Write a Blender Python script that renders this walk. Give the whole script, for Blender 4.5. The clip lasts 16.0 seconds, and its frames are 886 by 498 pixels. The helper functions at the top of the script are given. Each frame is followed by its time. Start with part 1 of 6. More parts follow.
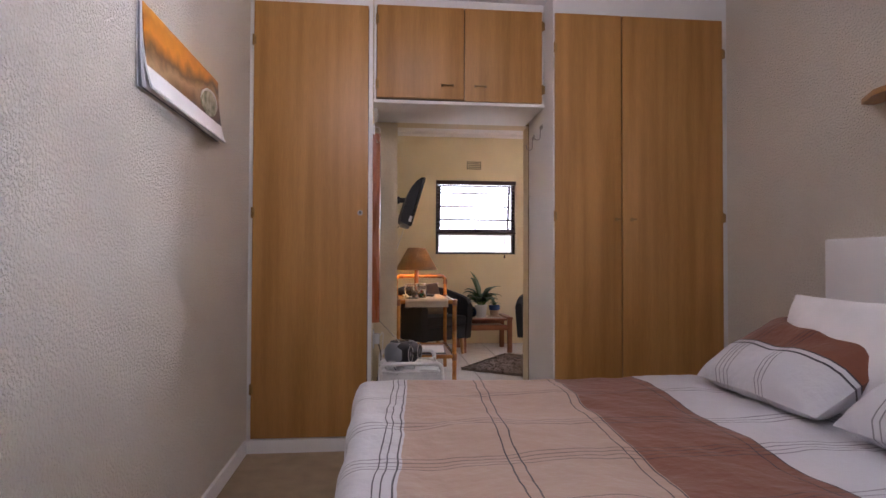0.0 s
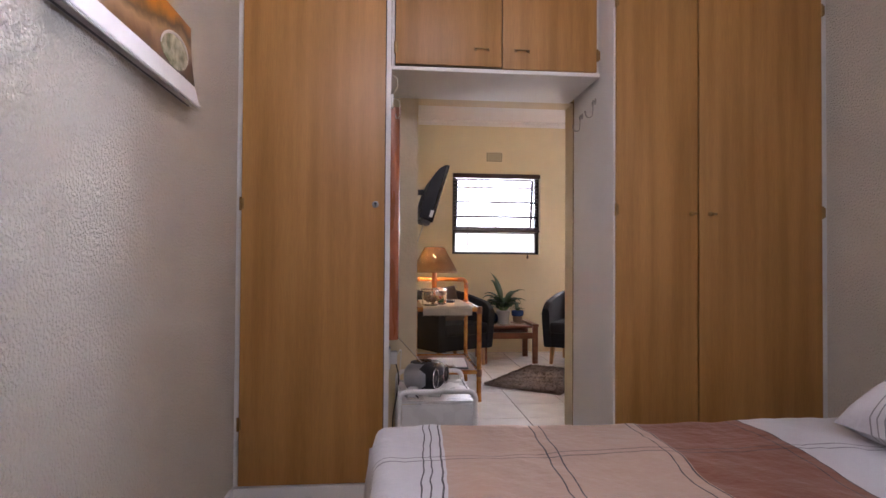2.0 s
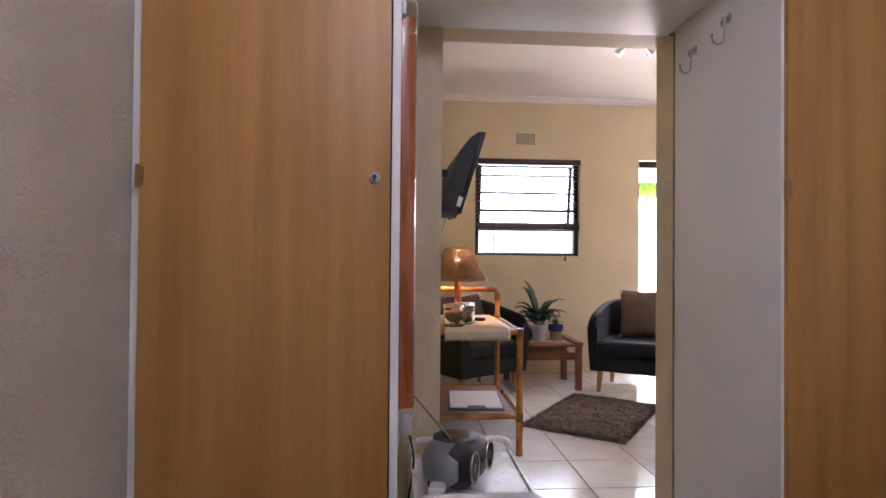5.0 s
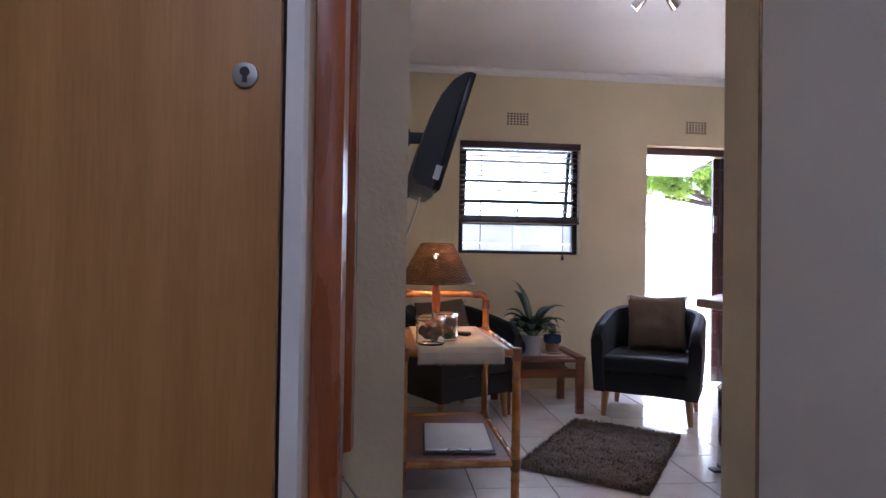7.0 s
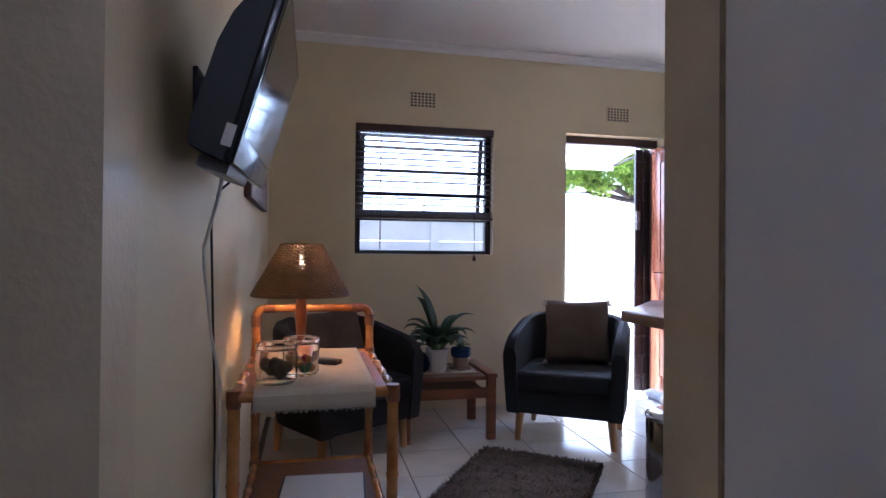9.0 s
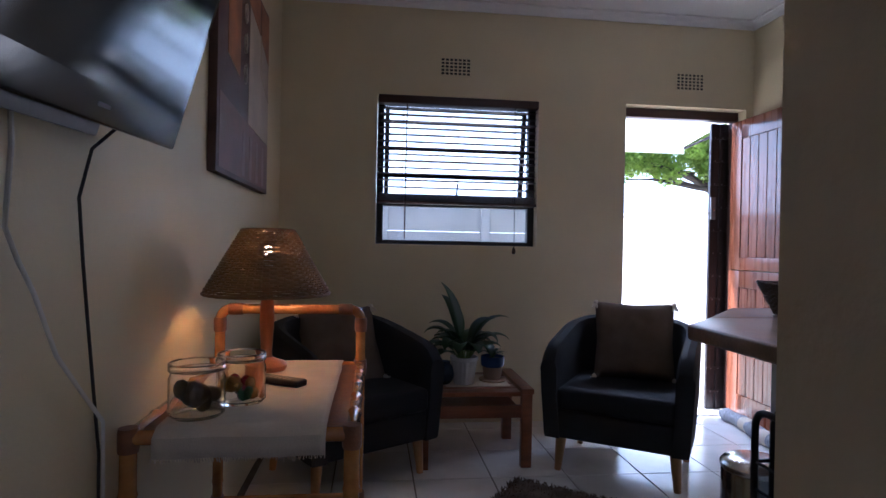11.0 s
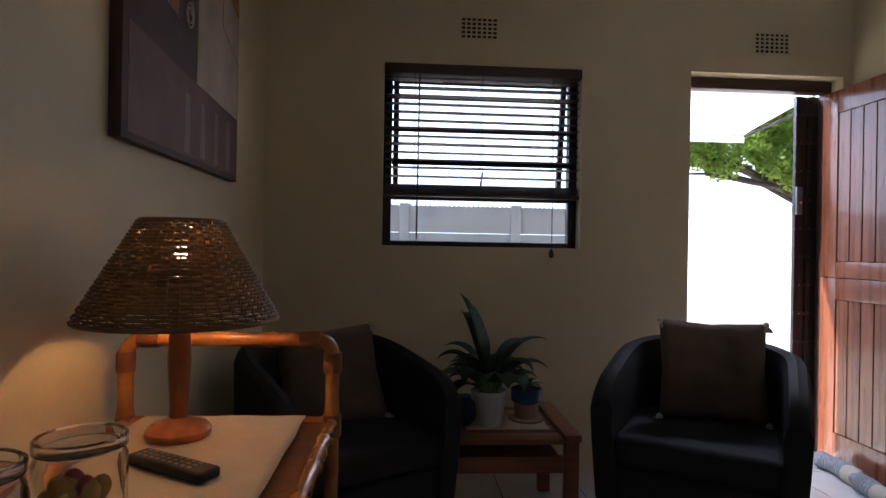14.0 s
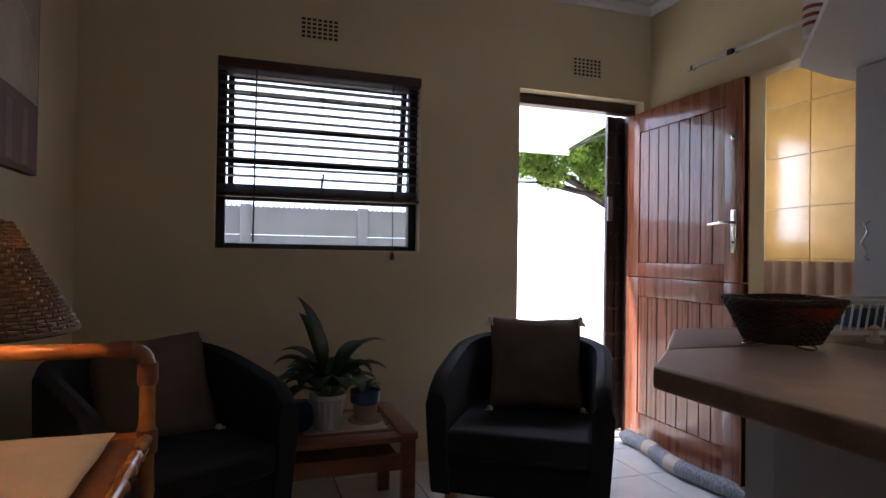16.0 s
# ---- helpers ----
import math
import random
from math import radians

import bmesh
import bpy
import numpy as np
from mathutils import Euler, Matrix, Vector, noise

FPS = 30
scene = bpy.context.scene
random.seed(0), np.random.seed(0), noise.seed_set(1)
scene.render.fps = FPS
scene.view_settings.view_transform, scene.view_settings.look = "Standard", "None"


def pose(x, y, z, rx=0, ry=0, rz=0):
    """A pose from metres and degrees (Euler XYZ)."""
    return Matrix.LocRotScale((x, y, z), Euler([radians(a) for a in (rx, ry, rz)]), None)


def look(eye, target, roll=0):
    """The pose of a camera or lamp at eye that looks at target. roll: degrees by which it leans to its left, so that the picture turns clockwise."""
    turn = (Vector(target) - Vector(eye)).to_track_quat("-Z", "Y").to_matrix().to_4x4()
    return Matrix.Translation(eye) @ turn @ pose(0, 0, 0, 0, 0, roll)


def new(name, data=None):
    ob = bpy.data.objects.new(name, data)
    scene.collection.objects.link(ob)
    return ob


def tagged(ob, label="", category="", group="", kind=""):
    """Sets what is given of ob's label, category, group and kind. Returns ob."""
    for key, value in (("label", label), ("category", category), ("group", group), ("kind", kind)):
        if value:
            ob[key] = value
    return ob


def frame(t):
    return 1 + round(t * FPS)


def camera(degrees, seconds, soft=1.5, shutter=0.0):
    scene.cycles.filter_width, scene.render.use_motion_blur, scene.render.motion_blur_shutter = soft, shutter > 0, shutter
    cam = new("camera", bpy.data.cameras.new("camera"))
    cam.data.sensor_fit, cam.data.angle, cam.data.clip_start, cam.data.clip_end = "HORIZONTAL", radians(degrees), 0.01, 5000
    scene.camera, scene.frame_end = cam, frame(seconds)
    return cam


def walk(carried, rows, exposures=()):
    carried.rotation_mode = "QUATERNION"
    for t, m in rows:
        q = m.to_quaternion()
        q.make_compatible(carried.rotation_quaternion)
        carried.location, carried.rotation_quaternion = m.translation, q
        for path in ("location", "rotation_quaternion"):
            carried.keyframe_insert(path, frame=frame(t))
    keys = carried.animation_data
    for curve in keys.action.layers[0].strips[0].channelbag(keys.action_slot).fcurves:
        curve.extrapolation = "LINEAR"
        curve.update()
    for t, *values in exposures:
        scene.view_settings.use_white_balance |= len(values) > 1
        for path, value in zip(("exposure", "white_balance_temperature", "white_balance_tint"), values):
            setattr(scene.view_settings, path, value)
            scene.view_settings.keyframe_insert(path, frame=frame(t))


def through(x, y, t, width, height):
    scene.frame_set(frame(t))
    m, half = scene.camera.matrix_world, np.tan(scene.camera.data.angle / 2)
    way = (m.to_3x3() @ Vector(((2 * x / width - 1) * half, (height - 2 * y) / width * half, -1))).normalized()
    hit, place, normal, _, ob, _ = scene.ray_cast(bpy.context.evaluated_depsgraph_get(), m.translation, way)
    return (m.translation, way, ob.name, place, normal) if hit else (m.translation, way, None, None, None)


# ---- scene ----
cam = camera(74.6, 16.0)
# stops, kelvin and tint by which the clip's camera opens, closes and shifts its white
EXPOSURES = [(0, 3.5, 6150, 27), (2, 3.65, 6050, 26), (3.5, 3.72, 5950, 25), (4.7, 3.75, 5850, 25), (7, 2.95, 5050, 23), (8.0, 2.7, 4850, 23), (8.7, 2.55, 4800, 22),
             (10.8, 1.75, 4750, 21), (11.5, 1.55, 4800, 20), (12.5, 1.35, 5000, 19), (14, 1.18, 5450, 19), (16, 1.2, 5500, 19)]
PATH = [
    (0, (-0.055, 0.111, 1.063), (0.154, 2.1, 1.105), 0.2),
    (0.5, (-0.099, 0.263, 1.057), (0.107, 2.252, 1.099), 0.3),
    (1, (-0.13, 0.409, 1.064), (0.072, 2.398, 1.103), 0.4),
    (1.5, (-0.134, 0.56, 1.059), (0.064, 2.55, 1.1), 0.4),
    (2, (-0.121, 0.771, 1.086), (0.068, 2.761, 1.123), 0.4),
    (2.5, (-0.117, 0.953, 1.095), (0.058, 2.945, 1.132), 0.4),
    (3, (-0.139, 1.159, 1.12), (0.032, 3.152, 1.155), 0.5),
    (3.5, (-0.154, 1.322, 1.129), (0.016, 3.315, 1.163), 0.5),
    (4, (-0.13, 1.535, 1.121), (0.037, 3.527, 1.157), 0.5),
    (4.5, (-0.116, 1.73, 1.13), (0.043, 3.723, 1.165), 0.4),
    (4.7, (-0.118, 1.799, 1.131), (0.034, 3.793, 1.161), 0.5),
    (7, (-0.012, 2.709, 1.120), (0.199, 4.698, 1.147), 0.9),
    (7.5, (0.010, 2.889, 1.126), (0.317, 4.865, 1.152), 1.1),
    (8, (0.095, 3.029, 1.141), (0.493, 4.989, 1.163), 0.9),
    (8.5, (0.232, 3.188, 1.152), (0.671, 5.139, 1.173), 0.9),
    (8.7, (0.263, 3.237, 1.152), (0.714, 5.186, 1.173), 0.5),
    (10.8, (0.623, 3.794, 1.155), (0.908, 5.773, 1.147), 1.1),
    (11, (0.628, 3.839, 1.146), (0.863, 5.825, 1.137), 1.1),
    (11.5, (0.623, 3.995, 1.14), (0.775, 5.989, 1.129), 1.1),
    (12, (0.629, 4.125, 1.124), (0.756, 6.121, 1.112), 1.1),
    (12.5, (0.665, 4.285, 1.124), (0.774, 6.282, 1.115), 0.9),
    (13, (0.726, 4.416, 1.139), (0.815, 6.414, 1.131), 1.0),
    (13.5, (0.748, 4.487, 1.145), (0.831, 6.485, 1.143), 1.0),
    (14, (0.756, 4.527, 1.138), (0.889, 6.523, 1.14), 1.0),
    (14.5, (0.767, 4.528, 1.128), (1.015, 6.512, 1.138), 0.9),
    (15, (0.781, 4.507, 1.128), (1.168, 6.469, 1.146), 1.1),
    (15.5, (0.796, 4.497, 1.128), (1.309, 6.429, 1.149), 1.0),
    (16, (0.8, 4.493, 1.137), (1.433, 6.39, 1.158), 0.9),
]
walk(cam, [(t, look(eye, target, roll)) for t, eye, target, roll in PATH],
     EXPOSURES)

# ---------- world, sun and large lights ----------
SUN_TO = Vector((-0.72, 0.22, 0.66)).normalized()
world = bpy.data.worlds.new("sky")
scene.world = world
world.use_nodes = True
wn = world.node_tree
sky = wn.nodes.new("ShaderNodeTexSky")
sky.sky_type, sky.sun_disc, sky.dust_density = "NISHITA", False, 3.0
sky.sun_elevation = math.asin(SUN_TO.z)
sky.sun_rotation = math.atan2(SUN_TO.x, SUN_TO.y)
wn.links.new(sky.outputs[0], wn.nodes["Background"].inputs[0])
wn.nodes["Background"].inputs[1].default_value = 0.15

sun = new("sun", bpy.data.lights.new("sun", "SUN"))
sun.data.energy, sun.data.angle, sun.data.color = 5.0, radians(0.6), (1.0, 0.95, 0.87)
sun.matrix_world = look((0, 0, 20), Vector((0, 0, 20)) - SUN_TO)


def area(name, eye, target, sx, sy, watts, color):
    ob = new(name, bpy.data.lights.new(name, "AREA"))
    ob.data.shape, ob.data.size, ob.data.size_y = "RECTANGLE", sx, sy
    ob.data.energy, ob.data.color = watts, color
    ob.matrix_world = look(eye, target)
    return ob


# stand-in daylight in the added bay and hidden above the entry; bedroom ceiling lamp
area("bedroom_daylight", (4.59, -0.98, 1.50), (2.0, -0.98, 1.50), 0.34, 1.15, 18.0, (0.70, 0.83, 1.0))
# out of sight under the awning, replaces sky light through the entry
area("entry_daylight", (2.70, 7.98, 2.38), (2.70, 6.5, 0.3), 0.85, 0.30, 14.5, (0.86, 0.93, 1.0))
globe = new("ceiling_lamp_light", bpy.data.lights.new("ceiling_lamp_light", "POINT"))
globe.data.energy, globe.data.color, globe.data.shadow_soft_size = 12.2, (1.0, 0.95, 0.93), 0.11
globe.location = (0.12, 1.90, 2.449)
spots_light = new("spot_light", bpy.data.lights.new("spot_light", "POINT"))
spots_light.data.energy, spots_light.data.color, spots_light.data.shadow_soft_size = 0.38, (1.0, 0.86, 0.68), 0.05
spots_light.location = (1.56, 5.915, 2.50)
# unseen fill light, added to brighten the yellow tiles
wet_fill = new("wet_room_fill", bpy.data.lights.new("wet_room_fill", "POINT"))
wet_fill.data.energy, wet_fill.data.color, wet_fill.data.shadow_soft_size = 0.8, (1.0, 0.86, 0.66), 0.08
wet_fill.location = (3.66, 5.85, 2.45)
area("wet_room_daylight", (3.52, 7.66, 1.63), (3.52, 5.0, 1.60), 0.30, 0.70, 4.0, (0.90, 0.95, 1.0))
# unseen fill, narrowed to brighten the counter and cupboards
area("kitchen_fill_light", (2.50, 4.95, 2.655), (2.50, 4.951, 0), 0.30, 0.30, 1.7, (1.0, 0.95, 0.88)).data.spread = radians(84)
bulb = new("bulb_light", bpy.data.lights.new("bulb_light", "POINT"))
bulb.data.energy, bulb.data.color, bulb.data.shadow_soft_size = 2.3, (1.0, 0.46, 0.12), 0.020
bulb.location = (0.283, 5.800, 1.1365)


# ---------- materials ----------
def nodes_of(name):
    m = bpy.data.materials.new(name)
    m.use_nodes = True
    return m, m.node_tree.nodes, m.node_tree.links, m.node_tree.nodes["Principled BSDF"]


def mat(name, base, rough=0.5, metal=0.0, var=0.12, scale=6.0, bump=0.1, bscale=80.0, depth=0.002,
        stretch=(1, 1, 1), grain=0.0, coat=0.0, tone=None, random_tone=0.0):
    """A surface with large stains, fine grain and relief, in object coordinates."""
    m, n, l, p = nodes_of(name)
    co = n.new("ShaderNodeTexCoord")
    mp = n.new("ShaderNodeMapping")
    mp.inputs["Scale"].default_value = stretch
    l.new(co.outputs["Object"], mp.inputs["Vector"])
    big = n.new("ShaderNodeTexNoise")
    big.inputs["Scale"].default_value, big.inputs["Detail"].default_value = scale, 5
    fine = n.new("ShaderNodeTexNoise")
    fine.inputs["Scale"].default_value, fine.inputs["Detail"].default_value = bscale, 3
    l.new(mp.outputs[0], big.inputs["Vector"])
    l.new(mp.outputs[0], fine.inputs["Vector"])
    ramp = n.new("ShaderNodeValToRGB")
    dark = tuple(c * (1 - var) for c in base) if tone is None else tone
    ramp.color_ramp.elements[0].position, ramp.color_ramp.elements[1].position = 0.32, 0.68
    ramp.color_ramp.elements[0].color = (*dark, 1)
    ramp.color_ramp.elements[1].color = (*[min(1, c * (1 + var * 0.5)) for c in base], 1)
    l.new(big.outputs[0], ramp.inputs[0])
    last = ramp.outputs[0]
    if grain:
        mix = n.new("ShaderNodeMix")
        mix.data_type, mix.blend_type = "RGBA", "MULTIPLY"
        mix.inputs["Factor"].default_value = grain
        l.new(last, mix.inputs["A"])
        l.new(fine.outputs[0], mix.inputs["B"])
        last = mix.outputs["Result"]
    if random_tone:
        info = n.new("ShaderNodeObjectInfo")
        hsv = n.new("ShaderNodeHueSaturation")
        rng = n.new("ShaderNodeMapRange")
        rng.inputs["To Min"].default_value, rng.inputs["To Max"].default_value = 1 - random_tone, 1 + random_tone
        l.new(info.outputs["Random"], rng.inputs["Value"])
        l.new(rng.outputs[0], hsv.inputs["Value"])
        l.new(last, hsv.inputs["Color"])
        last = hsv.outputs[0]
    l.new(last, p.inputs["Base Color"])
    rr = n.new("ShaderNodeMapRange")
    rr.inputs["To Min"].default_value, rr.inputs["To Max"].default_value = max(0.02, rough - 0.08), min(1, rough + 0.08)
    l.new(big.outputs[0], rr.inputs["Value"])
    l.new(rr.outputs[0], p.inputs["Roughness"])
    p.inputs["Metallic"].default_value = metal
    p.inputs["Coat Weight"].default_value = coat
    if bump:
        b = n.new("ShaderNodeBump")
        b.inputs["Strength"].default_value, b.inputs["Distance"].default_value = bump, depth
        l.new(fine.outputs[0], b.inputs["Height"])
        l.new(b.outputs[0], p.inputs["Normal"])
    return m


def glow(name, color, strength):
    m, n, l, p = nodes_of(name)
    p.inputs["Base Color"].default_value = (*color, 1)
    p.inputs["Emission Color"].default_value = (*color, 1)
    p.inputs["Emission Strength"].default_value = strength
    return m


def glass(name, color=(1, 1, 1), rough=0.0, ior=1.45):
    m, n, l, p = nodes_of(name)
    p.inputs["Base Color"].default_value = (*color, 1)
    p.inputs["Transmission Weight"].default_value = 1.0
    p.inputs["Roughness"].default_value, p.inputs["IOR"].default_value = rough, ior
    return m


SKY_GLOW = glow("hazy bright sky", (0.88, 0.95, 1.0), 0.85)


def leafy(name, color, through):
    """A leaf that lets some light pass."""
    m = mat(name, color, 0.45, var=0.35, scale=14, bump=0.15, bscale=60)
    p = m.node_tree.nodes["Principled BSDF"]
    p.inputs["Transmission Weight"].default_value = 0.0
    tr, add = m.node_tree.nodes.new("ShaderNodeBsdfTranslucent"), m.node_tree.nodes.new("ShaderNodeMixShader")
    tr.inputs["Color"].default_value = (*[min(1, c * 2.2) for c in color], 1)
    add.inputs[0].default_value = through
    out = m.node_tree.nodes["Material Output"]
    m.node_tree.links.new(p.outputs[0], add.inputs[1])
    m.node_tree.links.new(tr.outputs[0], add.inputs[2])
    m.node_tree.links.new(add.outputs[0], out.inputs["Surface"])
    return m


PLASTER_BED = mat("grainy bedroom plaster", (0.70, 0.635, 0.53), 0.34, var=0.05, scale=2.5, bump=1.0, bscale=105, depth=0.0056)
_nodes, _links = PLASTER_BED.node_tree.nodes, PLASTER_BED.node_tree.links
_bump = next(n for n in _nodes if n.type == "BUMP")
_steep = _nodes.new("ShaderNodeMapRange")
_steep.interpolation_type = "SMOOTHSTEP"
_steep.inputs["From Min"].default_value, _steep.inputs["From Max"].default_value = 0.40, 0.62
_links.new(_bump.inputs["Height"].links[0].from_socket, _steep.inputs["Value"])
_links.new(_steep.outputs[0], _bump.inputs["Height"])
PLASTER = mat("cream plaster", (0.68, 0.59, 0.39), 0.60, var=0.06, scale=2.2, bump=0.35, bscale=90, depth=0.003)
PLASTER_JAMB = mat("cream jamb paint", (0.65, 0.54, 0.35), 0.5, var=0.12, scale=4, bump=0.6, bscale=60, depth=0.004)
CEILING = mat("white ceiling paint", (0.80, 0.79, 0.78), 0.7, var=0.04, scale=2, bump=0.15, bscale=120)
CARPET = mat("tan carpet", (0.40, 0.30, 0.19), 0.95, var=0.15, scale=9, bump=0.6, bscale=260, depth=0.004, grain=0.3)
TILE = mat("glazed white floor tile", (0.64, 0.62, 0.59), 0.16, var=0.07, scale=7, bump=0.05, bscale=25, random_tone=0.05)
# brown that stands in for the shadow gap at the opening
GAP_SHADE = mat("brown painted shadow gap", (0.30, 0.22, 0.14), 0.8, var=0.3, scale=15)
# shade behind the cupboard doors, put into a dark brown colour
INSIDE_SHADE = mat("unlit wardrobe inside", (0.10, 0.075, 0.05), 0.8, var=0.2, scale=5)
GROUT = mat("dark grout", (0.13, 0.11, 0.09), 0.9, var=0.25, scale=20)
WHITE = mat("white melamine", (0.78, 0.77, 0.76), 0.5, var=0.03, scale=3, bump=0.04)
WHITE_METAL = mat("white enamelled metal", (0.74, 0.73, 0.72), 0.28, var=0.05, scale=8, bump=0.03)
OAK = mat("oak veneer", (0.52, 0.265, 0.077), 0.46, var=0.2, scale=3.0, bump=0.10, bscale=45, depth=0.001, stretch=(6, 6, 0.3), grain=0.32, tone=(0.43, 0.205, 0.051))
DARK_OAK = mat("reddish framed wood", (0.42, 0.115, 0.032), 0.28, var=0.3, scale=3, bump=0.1, bscale=50, stretch=(8, 8, 0.8), grain=0.4, coat=0.3)
MERANTI = mat("varnished red hardwood", (0.30, 0.100, 0.045), 0.28, var=0.28, scale=3.0, bump=0.12, bscale=60, depth=0.001, stretch=(10, 10, 0.6), grain=0.45, coat=0.6, random_tone=0.10)
TABLE_WOOD = mat("red-brown table wood", (0.27, 0.095, 0.040), 0.35, var=0.3, scale=4, bump=0.1, bscale=60, stretch=(1, 7, 7), grain=0.4, coat=0.2)
BEECH = mat("honey beech", (0.50, 0.26, 0.095), 0.38, var=0.2, scale=4, bump=0.1, bscale=60, stretch=(8, 8, 1), grain=0.35)
BAMBOO = mat("varnished bamboo cane", (0.56, 0.27, 0.075), 0.24, var=0.35, scale=9, bump=0.15, bscale=40, grain=0.3, coat=0.5, tone=(0.34, 0.12, 0.03))
BINDING = mat("dark cane binding", (0.22, 0.085, 0.03), 0.45, var=0.3, scale=30, bump=0.6, bscale=140, depth=0.003)
LAMP_WOOD = mat("turned orange wood", (0.52, 0.16, 0.045), 0.3, var=0.25, scale=5, bump=0.08, bscale=60, stretch=(6, 6, 1), grain=0.3, coat=0.3)
BLACK_LEATHER = mat("black leatherette", (0.009, 0.009, 0.012), 0.80, var=0.3, scale=8, bump=0.3, bscale=220, depth=0.001)
TAUPE = mat("taupe woven cushion cloth", (0.16, 0.115, 0.085), 0.95, var=0.2, scale=9, bump=0.6, bscale=420, depth=0.002, grain=0.35)
CREAM_CLOTH = mat("cream woven cotton", (0.63, 0.55, 0.44), 0.95, var=0.08, scale=10, bump=0.6, bscale=320, depth=0.002, grain=0.2)
PAPER = mat("white paper", (0.78, 0.76, 0.74), 0.8, var=0.04, scale=8, bump=0.05)
BLACK_PLASTIC = mat("glossy black plastic", (0.010, 0.010, 0.012), 0.16, var=0.2, scale=10, bump=0.02)
MATT_BLACK = mat("matt black plastic", (0.016, 0.016, 0.02), 0.5, var=0.25, scale=14, bump=0.15, bscale=200)
GREY_PLASTIC = mat("grey plastic", (0.20, 0.20, 0.21), 0.45, var=0.15, scale=14, bump=0.1)
SILVER = mat("silver painted plastic", (0.30, 0.315, 0.345), 0.3, metal=0.5, var=0.1, scale=14, bump=0.03)
DARK_METAL = mat("dull grey metal", (0.20, 0.19, 0.19), 0.35, metal=0.9, var=0.15, scale=20, bump=0.03)
LOCK_METAL = mat("worn nickel", (0.36, 0.35, 0.34), 0.4, metal=0.9, var=0.15, scale=20, bump=0.03)
CHROME = mat("brushed chrome", (0.62, 0.61, 0.60), 0.2, metal=1.0, var=0.08, scale=20, bump=0.03)
BRASS = mat("aged brass", (0.36, 0.23, 0.10), 0.5, metal=1.0, var=0.2, scale=30, bump=0.05)
BRONZE = mat("dark bronze aluminium", (0.022, 0.016, 0.016), 0.42, var=0.25, scale=9, bump=0.08)
BLIND = mat("dark brown blind wood", (0.050, 0.022, 0.018), 0.4, var=0.25, scale=6, bump=0.1, bscale=60, stretch=(0.6, 8, 8), random_tone=0.15)
CORD = mat("dark cord", (0.02, 0.018, 0.02), 0.7, var=0.2)
WHITE_CORD = mat("white cable sheath", (0.66, 0.64, 0.6), 0.5, var=0.05)
COUNTER = mat("brown stone laminate", (0.34, 0.22, 0.15), 0.34, var=0.3, scale=14, bump=0.08, bscale=140, grain=0.45)
CABINET = mat("pale grey laminate", (0.60, 0.60, 0.62), 0.42, var=0.04, scale=3, bump=0.04)
YELLOW_TILE = mat("glazed yellow wall tile", (0.60, 0.37, 0.11), 0.18, var=0.14, scale=5, bump=0.06, bscale=14, random_tone=0.06)
TOWEL = mat("brown towel", (0.20, 0.115, 0.07), 0.95, var=0.2, scale=7, bump=0.7, bscale=300, depth=0.003)
RUG = mat("dark brown shag", (0.10, 0.072, 0.052), 0.95, var=0.45, scale=16, bump=0.5, bscale=200)
STRIPE_GREY = mat("grey striped ticking", (0.30, 0.31, 0.34), 0.9, var=0.55, scale=2.0, bump=0.3, bscale=200, stretch=(60, 60, 1))
PLANT = leafy("glossy green leaf", (0.024, 0.065, 0.021), 0.15)
STEM = mat("pale green stem", (0.12, 0.20, 0.06), 0.5)
SOIL = mat("potting soil", (0.035, 0.024, 0.017), 0.95, var=0.4, scale=30, bump=0.8, bscale=120, depth=0.006)
POT_WHITE = mat("white glazed pot", (0.70, 0.70, 0.70), 0.25, var=0.05)
POT_BLUE = mat("blue glazed pot", (0.045, 0.09, 0.22), 0.25, var=0.3, scale=10)
TERRACOTTA = mat("pale clay pot", (0.36, 0.24, 0.16), 0.6, var=0.2, scale=10)
GLASS = glass("clear glass")
BLUE_GLASS = glass("dark blue glass", (0.12, 0.22, 0.5))
PANE = glass("window pane", (0.93, 0.96, 0.95))
MIRROR, _n, _l, _p = nodes_of("mirror silver")
_p.inputs["Base Color"].default_value, _p.inputs["Metallic"].default_value, _p.inputs["Roughness"].default_value = (0.86, 0.87, 0.87, 1), 1.0, 0.02
BULB = glow("lit bulb", (1.0, 0.66, 0.32), 24)
SPOT_GLOW = glow("lit spot lens", (1.0, 0.93, 0.82), 3)
WICKER = leafy("woven brown wicker", (0.20, 0.108, 0.048), 0.08)
BASKET = mat("dark woven basket", (0.06, 0.034, 0.022), 0.5, var=0.4, scale=40, bump=0.6, bscale=150, depth=0.003)
BASKET_RED = mat("red cloth lining", (0.32, 0.05, 0.03), 0.8, var=0.3, scale=20)
CONCRETE = mat("grey precast concrete", (0.26, 0.26, 0.265), 0.85, var=0.2, scale=1.6, bump=0.4, bscale=40, depth=0.004)
SUN_WALL = mat("white limewashed wall", (0.86, 0.84, 0.79), 0.8, var=0.06, scale=2, bump=0.3, bscale=30, depth=0.004)
PAVING = mat("pale sandy paving", (0.50, 0.44, 0.34), 0.85, var=0.2, scale=1.2, bump=0.4, bscale=30, depth=0.004)
CANVAS = mat("white canvas", (0.80, 0.80, 0.79), 0.7, var=0.04, scale=4, bump=0.2, bscale=200)
FOLIAGE = leafy("bright conifer foliage", (0.17, 0.24, 0.035), 0.55)
BARK = mat("grey-brown bark", (0.06, 0.046, 0.036), 0.9, var=0.4, scale=10, bump=0.8, bscale=40, depth=0.02)
